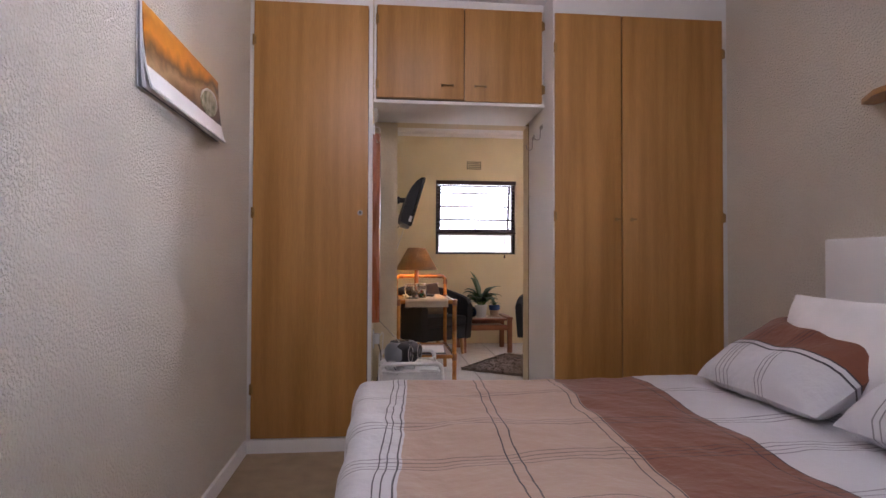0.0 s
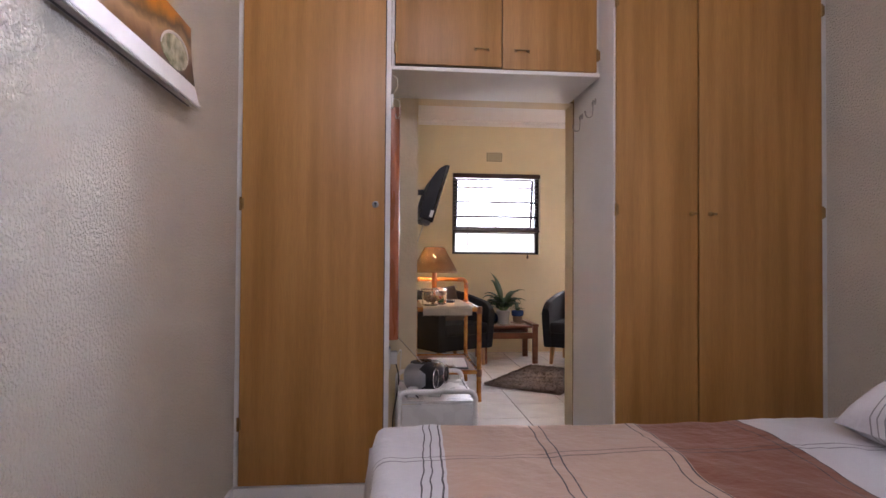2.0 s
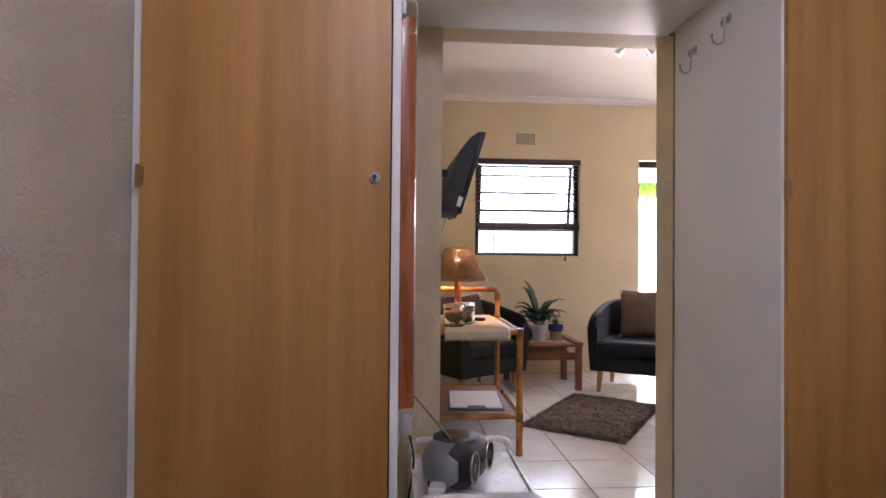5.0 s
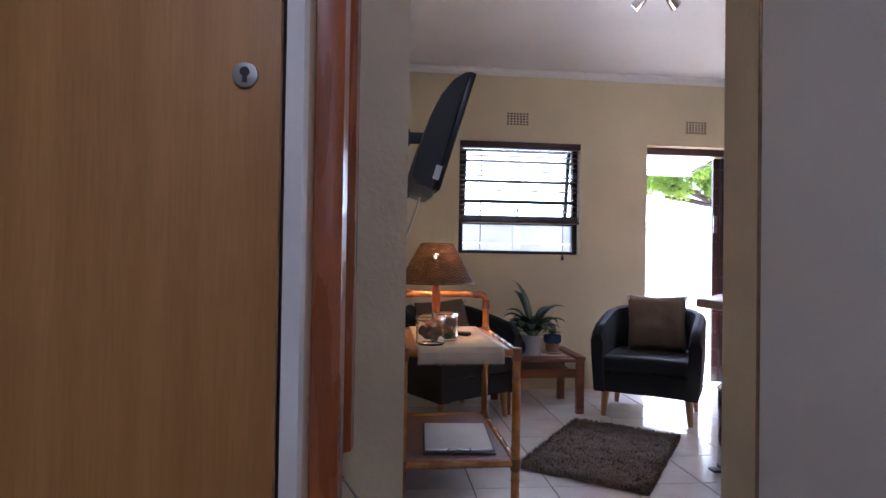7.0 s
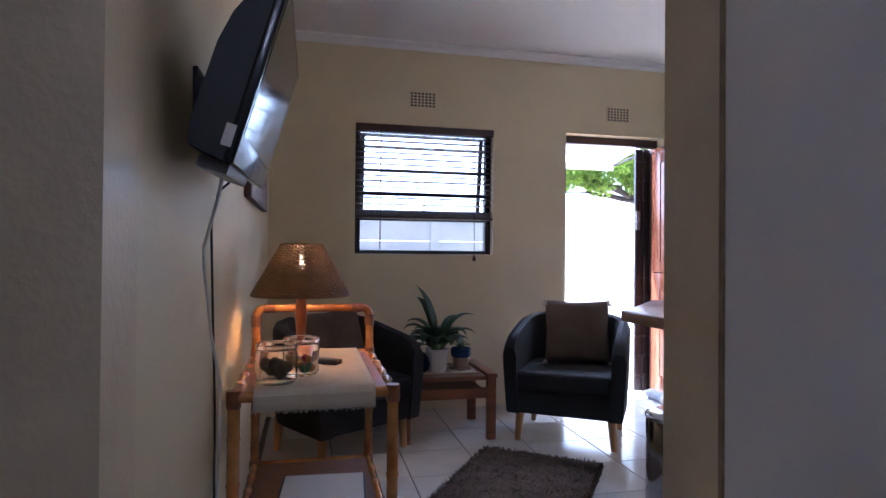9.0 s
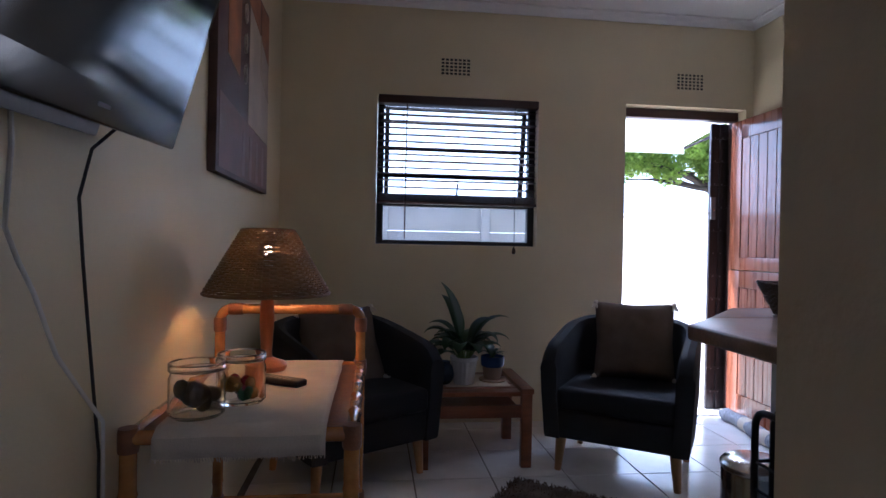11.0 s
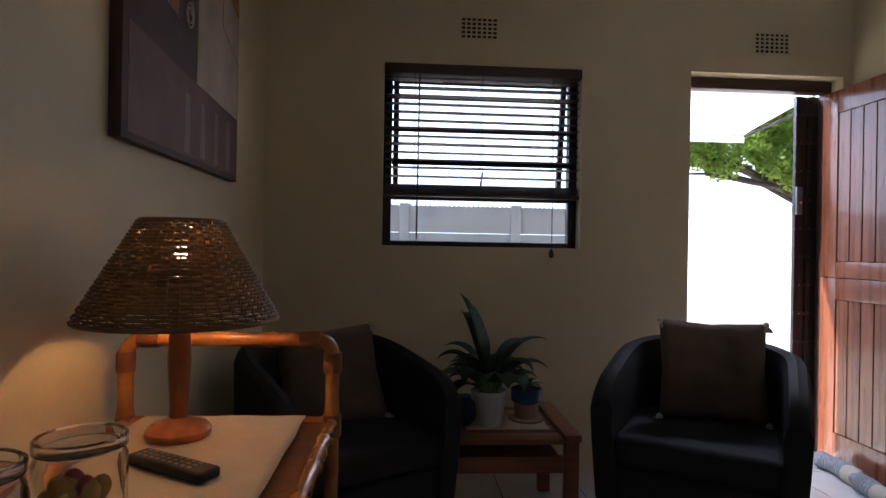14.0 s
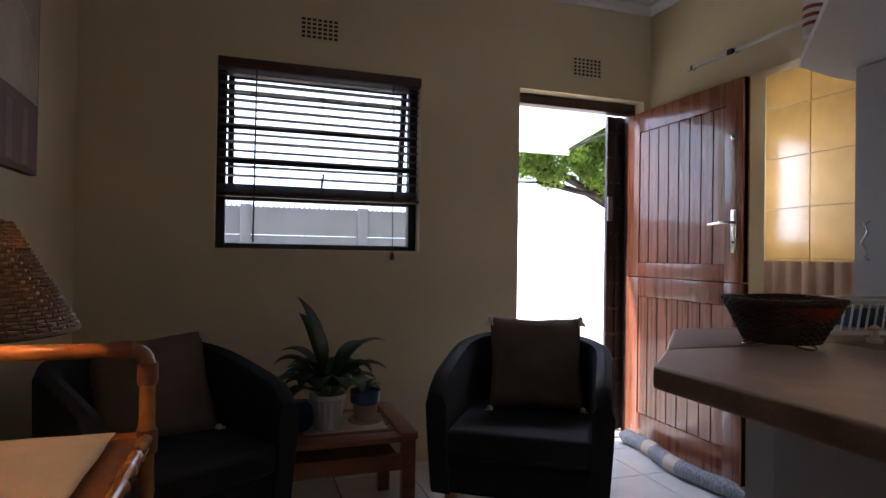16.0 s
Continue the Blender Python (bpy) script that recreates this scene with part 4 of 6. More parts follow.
part("bottom_rail", bx(WX0 + 0.006, -0.027, 1.418, WX1 - 0.002, 0.027, 1.437, bevel=0.004), BLIND, bl)
for x in (0.80, 1.16, 1.53):
    for y in (-0.027, 0.027):
        bm = bmesh.new()
        rod(bm, (x, y, 1.43), (x, y, 2.07), 0.0011, seg=6)
        part("ladder_cord", bm, CORD, bl)
bm = bmesh.new()
rod(bm, (0.822, -0.04, 2.06), (0.818, -0.045, 1.19), 0.0045, seg=8)
part("tilt_wand", bm, BLIND, bl)
for dx in (0.0, 0.006):
    bm = bmesh.new()
    tube(bm, [(1.532 + dx, -0.04, 2.06), (1.534 + dx, -0.042, 1.6), (1.537 + dx * 0.4, -0.045, 1.14)], 0.0014, 6)
    part("pull_cord", bm, CORD, bl)
bm = bmesh.new()
lathe(bm, [(0.003, 0.03), (0.009, 0.02), (0.013, 0.004), (0.012, -0.012), (0.004, -0.016)], 12, (1.537, -0.045, 1.12))
part("cord_tassel", bm, BLIND, bl)

# ---------- lounge: entry ----------
ef = tagged(thing("door_1", (0, DY, 0), "varnished hardwood door frame of the entry", "door frame"), kind="structure")
part("head", bx(EX0 + 0.002, 7.585, 2.065, EX1 - 0.002, 7.66, EZ1 - 0.002, bevel=0.004), BLIND, ef)
part("jamb", bx(3.135, 7.585, 0.0, EX1 - 0.001, 7.66, 2.065, bevel=0.003), BLIND, ef)
part("sill", bx(EX0 + 0.002, 7.55, -0.02, 3.135, 7.73, 0.012, bevel=0.004), SUN_WALL, ef)

gate = thing("security_gate", (3.008, 7.682, 0.015), "dark folded trellis security gate with a lock", "gate")
for i in range(4):
    x = 0.014 + 0.036 * i
    part("upright", bx(x - 0.012, -0.012 + 0.01 * (i % 2), 0, x + 0.022, 0.012 + 0.01 * (i % 2), 2.048, bevel=0.003), BRONZE, gate)
for j in range(12):
    z = 0.12 + 0.165 * j
    bm = bmesh.new()
    box(bm, 0.0, -0.020, z, 0.145, -0.013, z + 0.018)
    part("lattice_link", bm, BRONZE, gate, smooth=False)
    for x in (0.03, 0.085, 0.13):
        bm = bmesh.new()
        tube(bm, [(x, -0.020, z + 0.009), (x, -0.023, z + 0.009)], [0.005, 0.004], 8)
        part("rivet", bm, DARK_METAL, gate)
lk = part("lock_case", bx(0.0, -0.032, 1.36, 0.035, -0.018, 1.52, bevel=0.003), GREY_PLASTIC, gate, "grey steel lock case")
bm = bmesh.new()
tube(bm, [(0.018, -0.032, 1.43), (0.018, -0.038, 1.43)], 0.008, 12)
part("lock_barrel", bm, CHROME, lk)

# stable door, open flat along the side wall; local y runs from hinge to tip
ld = thing("stable_door", (3.120, 7.60, 0), "open red-brown hardwood stable door of vertical boards", "door")
DW = 0.925


def half_door(z0, z1, name, label):
    leaf = part(name, bx(0.012, -DW, z0, 0.036, 0.0, z1), MERANTI, ld, label, smooth=False)
    for y0, y1 in ((-DW, -DW + 0.115), (-0.115, 0.0)):
        part("stile", bx(0.0, y0, z0, 0.046, y1, z1, bevel=0.003), MERANTI, leaf)
    low, high = (0.16, 0.115) if z0 < 0.5 else (0.085, 0.125)
    part("rail", bx(0.0005, -DW + 0.115, z0, 0.0455, -0.115, z0 + low, bevel=0.002), MERANTI, leaf)
    part("rail", bx(0.0005, -DW + 0.115, z1 - high, 0.0455, -0.115, z1, bevel=0.002), MERANTI, leaf)
    n, span = 8, DW - 0.23
    for i in range(n):
        ya = -DW + 0.115 + span * i / n
        part("board", bx(0.0065, ya + 0.0025, z0 + low + 0.002, 0.014, ya + span / n - 0.0025, z1 - high - 0.002, bevel=0.0022, seg=1), MERANTI, leaf)
    return leaf


half_door(0.012, 1.018, "lower_leaf", "")
upper = half_door(1.024, 2.052, "upper_leaf", "")
bm = bmesh.new()
box(bm, -0.008, -DW + 0.030, 1.17, 0.0, -DW + 0.068, 1.39, bevel=0.004)
hp = part("handle_plate", bm, CHROME, upper, "chrome lever handle plate")
bm = bmesh.new()
tube(bm, bend([(-0.006, -DW + 0.049, 1.325), (-0.055, -DW + 0.049, 1.325), (-0.055, -DW + 0.155, 1.318), (-0.050, -DW + 0.172, 1.316)], 0.014), [0.009] * 14, 10)
part("lever", bm, CHROME, hp)
bm = bmesh.new()
tube(bm, [(-0.008, -DW + 0.049, 1.225), (-0.011, -DW + 0.049, 1.225)], 0.008, 12)
part("keyhole", bm, MATT_BLACK, hp)
bm = bmesh.new()
tube(bm, [(0.0, -DW + 0.052, 1.755), (-0.012, -DW + 0.052, 1.755), (-0.016, -DW + 0.052, 1.755)], [0.019, 0.018, 0.010], 16)
part("deadlock", bm, CHROME, upper, "round chrome deadlock")

# draught excluder at the foot of the open door
sn = thing("draught_excluder", (2.99, 7.50, 0.0), "stuffed grey patterned draught excluder lying on the tiles", "draught excluder")
bm = bmesh.new()
pts = [Vector((0.025 * math.sin(k * 0.5) + 0.02 - 0.012 * k * 0.25, -0.98 * k / 16, 0.043)) for k in range(17)]
tube(bm, pts, [0.012] + [0.042 + 0.004 * math.sin(k * 1.9) for k in range(1, 16)] + [0.012], 18)
part("body", bm, STRIPE_GREY, sn)
for k in (5, 7, 9):
    bm = bmesh.new()
    tube(bm, [pts[k] + Vector((0, 0.045, 0)), pts[k], pts[k] + Vector((0, -0.045, 0))], [0.0440, 0.0465, 0.0440], 18, caps=False)
    part("patch", bm, GREY_PLASTIC if k == 7 else CREAM_CLOTH, sn, "rounded appliqué patch")

# curtain rail on the side wall
rl = thing("curtain_rail", (3.205, 6.65, 2.23), "thin bare curtain rail fixed to the wall", "curtain rail")
part("track", bx(-0.022, -0.55, -0.008, -0.010, 0.50, 0.008, bevel=0.002), POT_WHITE, rl)
for y in (-0.45, 0.14, 0.45):
    part("bracket", bx(-0.024, y, -0.012, 0.004, y + 0.018, 0.012, bevel=0.002), CHROME, rl)
part("glider", bx(-0.034, 0.155, -0.016, -0.020, 0.19, 0.012, bevel=0.003), MATT_BLACK, rl)

# ---------- lounge: wall picture and television ----------
P_DARK = mat("dark plum paint", (0.085, 0.040, 0.036), 0.6, var=0.4, scale=9, bump=0.4, bscale=40, depth=0.003)
P_RUST = mat("rust-brown paint", (0.37, 0.14, 0.055), 0.55, var=0.45, scale=7, bump=0.4, bscale=40, depth=0.003)
P_GREY = mat("grey-beige paint", (0.44, 0.36, 0.29), 0.5, var=0.25, scale=6, bump=0.4, bscale=40, depth=0.003)
P_PLUM = mat("dusty plum paint", (0.17, 0.082, 0.072), 0.6, var=0.3, scale=8, bump=0.4, bscale=40, depth=0.003)
P_STRIP = mat("faded rose-grey paint", (0.25, 0.17, 0.15), 0.55, var=0.3, scale=8, bump=0.4, bscale=40, depth=0.003)
P_LINE = mat("cream drawn line", (0.62, 0.54, 0.44), 0.6)
pc = thing("wall_picture", (LX0, 5.905, 1.40), "large abstract canvas in rust, plum and grey patches", "picture")
part("canvas", bx(0.001, 0, 0, 0.034, 0.975, 0.92, bevel=0.004), P_DARK, pc)


def patch(corners, material, lift):
    bm = bmesh.new()
    ring_mesh(bm, [[(x, y, z) for y, z in corners] for x in (0.034, 0.034 + lift)])
    part("paint_patch", bm, material, pc, smooth=False)


patch([(0.03, 0.02), (0.96, 0.02), (0.96, 0.24), (0.48, 0.27), (0.03, 0.30)], P_PLUM, 0.0012)
patch([(0.14, 0.47), (0.34, 0.43), (0.36, 0.90), (0.15, 0.90)], P_RUST, 0.0014)
patch([(0.50, 0.27), (0.96, 0.25), (0.96, 0.66), (0.76, 0.74), (0.52, 0.80)], P_GREY, 0.0016)
patch([(0.50, 0.81), (0.75, 0.75), (0.75, 0.91), (0.47, 0.91)], P_RUST, 0.0015)
patch([(0.77, 0.74), (0.965, 0.67), (0.965, 0.91), (0.77, 0.91)], P_RUST, 0.0012)
for i in range(4):
    y = 0.40 + 0.14 * i
    patch([(y, 0.03), (y + 0.05, 0.03), (y + 0.045, 0.215), (y + 0.005, 0.22)], P_STRIP, 0.0018)
for z in (0.47, 0.60, 0.73):
    bm = bmesh.new()
    tube(bm, [(0.0362, 0.43 + (0.010 + 0.0022 * k * 0.5) * math.cos(k * 0.6), z + (0.018 + 0.0022 * k * 0.6) * math.sin(k * 0.6)) for k in range(24)], 0.0028, 5)
    part("spiral_line", bm, P_LINE, pc)
bm = bmesh.new()
tube(bm, [(0.0362, 0.14, 0.465), (0.0362, 0.34, 0.425)], 0.0014, 5)
part("drawn_line", bm, P_LINE, pc)
bm = bmesh.new()
tube(bm, [(0.0372, 0.76, 0.56), (0.0372, 0.965, 0.47)], 0.0014, 5)
part("drawn_line", bm, P_LINE, pc)
bm = bmesh.new()
tube(bm, [(0.0372, 0.76, 0.75), (0.0372, 0.76, 0.56)], 0.0014, 5)
part("drawn_line", bm, P_LINE, pc)

tv = thing("television", (0.166, 4.79, 1.340), "flat black television tilted down on a wall arm", "television")
tv.rotation_euler = (radians(2.3), 0, 0)
tilt = Matrix.Rotation(radians(16.5), 4, "Y")


def tv_part(name, bm, material, parent=None, label=""):
    bmesh.ops.transform(bm, matrix=tilt, verts=bm.verts)
    return part(name, bm, material, parent or tv, label)


TVW = 0.365
case = tv_part("case", bx(-0.022, -TVW, 0, 0.0, TVW, 0.385, bevel=0.006, seg=3), BLACK_PLASTIC)
back = bmesh.new()
ring_mesh(back, [[(-0.02, y, 0.002), (-0.02, y, 0.383), (-0.034, y, 0.378), (-0.062, y, 0.345), (-0.086, y, 0.285), (-0.097, y, 0.22), (-0.100, y, 0.06), (-0.092, y, 0.012)] for y in (-TVW + 0.004, -TVW + 0.02, TVW - 0.02, TVW - 0.004)])
tv_part("back_shell", back, MATT_BLACK)
SCREEN = mat("dark glossy screen", (0.012, 0.015, 0.019), 0.09, var=0.1, scale=4, bump=0.0)
tv_part("screen", bx(-0.001, -TVW + 0.022, 0.062, 0.0015, TVW - 0.022, 0.366), SCREEN, None, "dark glossy screen")
tv_part("logo", bx(0.0, -0.022, 0.028, 0.0012, 0.022, 0.036), GREY_PLASTIC, case)
tv_part("sticker", bx(-0.034, -TVW - 0.001, 0.03, -0.014, -TVW + 0.002, 0.075), PAPER, case, "white paper sticker")
tv_part("speaker_lip", bx(-0.075, -TVW + 0.05, -0.022, -0.012, -TVW + 0.40, 0.004, bevel=0.006), GREY_PLASTIC)
ports = bmesh.new()
for i in range(5):
    box(ports, -0.030, TVW - 0.001, 0.11 + 0.035 * i, -0.014, TVW + 0.002, 0.13 + 0.035 * i)
tv_part("side_ports", ports, GREY_PLASTIC, case)
arm = part("wall_plate", bx(-0.134, -0.04, 0.12, -0.122, 0.04, 0.27, bevel=0.003), MATT_BLACK, tv)
bm = bmesh.new()
box(bm, -0.128, -0.02, 0.19, -0.08, 0.02, 0.25, bevel=0.004)
box(bm, -0.085, -0.012, 0.20, 0.03, 0.012, 0.24, bevel=0.004)
part("swing_arm", bm, MATT_BLACK, arm)

cb = thing("black_cable", (0.036, 5.02, 0.0), "thin black cable hanging down the wall from the television", "cable")
bm = bmesh.new()
tube(bm, [(0.10, -0.02, 1.40), (0.02, -0.010, 1.33), (0.004, -0.025, 1.23), (0.004, -0.005, 1.10), (0.004, 0.018, 0.98), (0.004, 0.05, 0.82), (0.004, 0.078, 0.68), (0.004, 0.085, 0.3), (0.004, 0.09, 0.004)], 0.0035, 8)
part("sheath", bm, CORD, cb)
cb = thing("white_cable", (0.036, 4.70, 0.0), "white cable looping down the wall", "cable")
bm = bmesh.new()
tube(bm, [(0.10, -0.10, 1.40), (0.07, -0.04, 1.28), (0.03, 0.016, 1.164), (0.025, 0.06, 1.11), (0.024, 0.108, 1.053), (0.024, 0.181, 0.934), (0.024, 0.28, 0.84), (0.024, 0.37, 0.758), (0.02, 0.385, 0.60), (0.012, 0.39, 0.3), (0.006, 0.39, 0.004)], 0.0042, 8)
part("sheath", bm, WHITE_CORD, cb)

# ---------- lounge: bamboo trolley and what stands on it ----------
bt = thing("bamboo_trolley", (0.338, 5.508, 0), "varnished bamboo serving trolley with cane bindings", "trolley")
TX, TY0, TY1 = 0.247, -0.385, 0.385


def cane(parent, a, b, r, name="pole"):
    """A bamboo cane with swollen nodes."""
    a, b = Vector(a), Vector(b)
    n = max(2, int((b - a).length / 0.14))
    pts, rs = [], []
    for i in range(n):
        for t, k in ((0.0, 1.0), (0.06, 1.14), (0.12, 1.0), (0.94, 0.98)):
            pts.append(a.lerp(b, (i + t) / n))
            rs.append(r * k)
    pts.append(b)
    rs.append(r)
    bm = bmesh.new()
    tube(bm, pts, rs, 12)
    return part(name, bm, BAMBOO, parent)


def wrap(parent, at, r, axis="z", h=0.05):
    d = {"x": Vector((1, 0, 0)), "y": Vector((0, 1, 0)), "z": Vector((0, 0, 1))}[axis] * h / 2
    bm = bmesh.new()
    c = Vector(at)
    tube(bm, [c - d, c - d * 0.6, c + d * 0.6, c + d], [r * 0.97, r * 1.04, r * 1.04, r * 0.97], 12)
    part("binding", bm, BINDING, parent, "dark cane binding")


ZT = 0.705
for x in (-TX, TX):
    cane(bt, (x, TY0, 0.0), (x, TY0, ZT + 0.005), 0.019, "leg")
    cane(bt, (x, TY1, 0.0), (x, TY1, 0.87), 0.018, "leg")
    for z, m in ((ZT, 0.0), (0.225, 0.0)):
        cane(bt, (x, TY0, z), (x, TY1, z), 0.017, "side_rail")
    for y in (TY0, TY1):
        for z in (ZT, 0.225):
            wrap(bt, (x, y, z - 0.005), 0.0225, "z", 0.055)
for y in (TY0, TY1):
    for z in (ZT, 0.225):
        cane(bt, (-TX, y, z), (TX, y, z), 0.017, "cross_rail")
bm = bmesh.new()
tube(bm, bend([(-TX, TY1, 0.86), (-TX, TY1, 0.91), (TX, TY1, 0.91), (TX, TY1, 0.86)], 0.045, 6), 0.018, 12)
part("handle", bm, BAMBOO, bt)
for s in (-1, 1):
    wrap(bt, (s * TX, TY1, 0.855), 0.0215, "z", 0.05)
    wrap(bt, (s * (TX - 0.055), TY1, 0.91), 0.021, "x", 0.05)
for z in (ZT - 0.005, 0.22):
    part("shelf", bx(-TX + 0.014, TY0 + 0.014, z, TX - 0.014, TY1 - 0.014, z + 0.012), BINDING, bt, "woven cane shelf")

SZ = ZT + 0.020
cl = thing("table_runner", (0.338, 5.508, SZ), "cream woven cotton cloth with a fringed edge", "cloth")
bm = bmesh.new()
rows = []
nu, nv = 22, 36
for j in range(nv + 1):
    v = j / nv
    s = v * 0.815
    row = []
    for i in range(nu + 1):
        u = -0.188 + 0.376 * i / nu
        y = 0.362 - s
        z = 0.003 + 0.0012 * noise.noise(Vector((u * 14, s * 14, 0)))
        if y < -0.392:
            over = -0.392 - y
            y, z = -0.410 - 0.004 * math.sin(u * 30), 0.001 - over
        row.append(bm.verts.new((u + 0.004 * noise.noise(Vector((0, s * 9, 2))), y, z)))
    rows.append(row)
for j in range(nv):
    for i in range(nu):
        bm.faces.new((rows[j][i], rows[j][i + 1], rows[j + 1][i + 1], rows[j + 1][i]))
cloth = part("cloth", bm, CREAM_CLOTH, cl)
so = cloth.modifiers.new("thickness", "SOLIDIFY")
so.thickness, so.offset = 0.0025, 1
bm = bmesh.new()
for i in range(64):
    u = -0.188 + 0.376 * i / 63
    ln = random.uniform(0.005, 0.012)
    tube(bm, [(u, -0.412, -0.058), (u + random.uniform(-0.004, 0.004), -0.413, -0.058 - ln)], 0.0014, 4)
part("fringe", bm, CREAM_CLOTH, cl)
SZ += 0.0065

lp = thing("table_lamp", (0.283, 5.715, SZ), "lit table lamp with a turned orange-wood foot and wicker shade", "lamp")
bm = bmesh.new()
lathe(bm, [(0.062, 0.0), (0.066, 0.006), (0.066, 0.016), (0.058, 0.026), (0.034, 0.034), (0.020, 0.042), (0.018, 0.06), (0.021, 0.11), (0.024, 0.16), (0.021, 0.22), (0.016, 0.27), (0.015, 0.33)], 28)
part("foot", bm, LAMP_WOOD, lp)
bm = bmesh.new()
lathe(bm, [(0.014, 0.33), (0.016, 0.335), (0.016, 0.372), (0.012, 0.376)], 16)
part("lamp_holder", bm, POT_WHITE, lp)
shade_z0, shade_z1, R0, R1 = 0.250, 0.458, 0.198, 0.080
shade = part("shade", lathe(bmesh.new(), [(R1 - 0.006, shade_z1 - 0.004), (R1 + 0.002, shade_z1 + 0.004), (R1 + 0.004, shade_z1 - 0.006), (R1 - 0.004, shade_z1 - 0.008)], 40, caps=False), BINDING, lp, "woven brown wicker shade")
strands = bmesh.new()
n_up, n_round = 46, 30
for k in range(n_up):
    a = 2 * math.pi * k / n_up
    tube(strands, [((R0 + (R1 - R0) * t) * math.cos(a), (R0 + (R1 - R0) * t) * math.sin(a), shade_z0 + (shade_z1 - shade_z0) * t) for t in (0.0, 0.5, 1.0)], 0.0021, 5)
part("ribs", strands, WICKER, shade)
weave = bmesh.new()
for j in range(n_round):
    t = (j + 0.5) / n_round
    r, z = R0 + (R1 - R0) * t, shade_z0 + (shade_z1 - shade_z0) * t
    ring = []
    m_ = n_up * 2
    for k in range(m_ + 1):
        a = 2 * math.pi * k / m_
        wob = 0.0046 * (1 if (k // 2 + j) % 2 else -1) * (1 if k % 2 == 0 else 0)
        ring.append(((r + wob) * math.cos(a), (r + wob) * math.sin(a), z + random.uniform(-0.0006, 0.0006)))
    tube(weave, ring, 0.0037, 5, caps=False)
part("weave", weave, WICKER, shade)
bm = bmesh.new()
turns = 11
tube(bm, [((0.014 + (R1 - 0.014) * k / (turns * 24)) * math.cos(2 * math.pi * k / 24), (0.014 + (R1 - 0.014) * k / (turns * 24)) * math.sin(2 * math.pi * k / 24), shade_z1) for k in range(turns * 24 + 1)], 0.0033, 5)
part("woven_top", bm, WICKER, shade)
for zz, rr in ((shade_z0, R0), (shade_z1, R1)):
    bm = bmesh.new()
    tube(bm, [((rr + 0.001) * math.cos(2 * math.pi * k / 40), (rr + 0.001) * math.sin(2 * math.pi * k / 40), zz) for k in range(41)], 0.0045, 6, caps=False)
    part("rim", bm, WICKER, shade)
bm = bmesh.new()
bmesh.ops.create_uvsphere(bm, u_segments=14, v_segments=10, radius=0.011, matrix=Matrix.Translation((0, 0, 0.405)))
lathe(bm, [(0.009, 0.376), (0.012, 0.385), (0.010, 0.400)], 14, caps=False)
bo = part("bulb", bm, BULB, lp, "glowing bulb")


def jar(at, r, h, pieces, label):
    """A faceted glass jar with a lid, part full."""
    j = thing("glass_jar", at, label, "jar", "glass jars")
    bm = bmesh.new()
    prof = [(r * 0.90, 0.0), (r, 0.008), (r, h * 0.72), (r * 0.93, h * 0.80), (r * 0.93, h * 0.84), (r * 0.90, h * 0.84), (r * 0.90, h * 0.80), (r * 0.965, h * 0.70), (r * 0.965, 0.010), (r * 0.88, 0.006)]
    lathe(bm, prof, 12)
    part("body", bm, GLASS, j)
    bm = bmesh.new()
    lathe(bm, [(r * 0.96, h * 0.845), (r * 1.0, h * 0.86), (r * 1.0, h * 0.98), (r * 0.94, h), (r * 0.86, h * 0.985), (r * 0.90, h * 0.95), (r * 0.90, h * 0.86)], 24)
    part("lid", bm, GLASS, j, "clear glass lid")
    for cols, count, size in pieces:
        for k in range(count):
            a, q = random.uniform(0, 6.28), r * 0.62 * random.random() ** 0.5
            bm = bmesh.new()
            bmesh.ops.create_icosphere(bm, subdivisions=2, radius=size, matrix=Matrix.LocRotScale((q * math.cos(a), q * math.sin(a), 0.012 + size * 0.75 + random.uniform(0, h * 0.24)), Euler((random.random() * 3, random.random() * 3, 0)), (1, 0.8, 0.65)))
            part("sweet", bm, cols, j)


RED_FOIL = mat("red foil", (0.35, 0.02, 0.05), 0.25, metal=0.4, var=0.3, scale=40, bump=0.5, bscale=90)
GREEN_FOIL = mat("green foil", (0.03, 0.16, 0.06), 0.25, metal=0.4, var=0.3, scale=40, bump=0.5, bscale=90)
GOLD_FOIL = mat("gold foil", (0.50, 0.28, 0.06), 0.25, metal=0.6, var=0.3, scale=40, bump=0.5, bscale=90)
RUSK = mat("brown biscuit", (0.13, 0.085, 0.045), 0.9, var=0.4, scale=40, bump=0.6, bscale=120, depth=0.004)
jar((0.213, 5.205, SZ), 0.066, 0.128, [(RUSK, 14, 0.024)], "round glass jar of brown rusks standing on the cloth")
jar((0.290, 5.325, SZ), 0.062, 0.128, [(RED_FOIL, 7, 0.020), (GREEN_FOIL, 4, 0.018), (GOLD_FOIL, 8, 0.020)], "round glass jar of wrapped sweets standing on the cloth")

rc = thing("remote_control", (0.346, 5.520, SZ), "black remote control lying on the cloth", "remote control", turn=-31)
rc.scale = (1.15, 1.1, 1.1)
part("body", bx(-0.085, -0.022, 0, 0.085, 0.022, 0.018, bevel=0.007, seg=3), MATT_BLACK, rc)
for i in range(9):
    for k in range(3):
        bm = bmesh.new()
        box(bm, -0.070 + i * 0.0145, -0.0135 + k * 0.0105, 0.0175, -0.062 + i * 0.0145, -0.0075 + k * 0.0105, 0.0195, bevel=0.001, seg=1)
        part("button", bm, GREY_PLASTIC, rc)

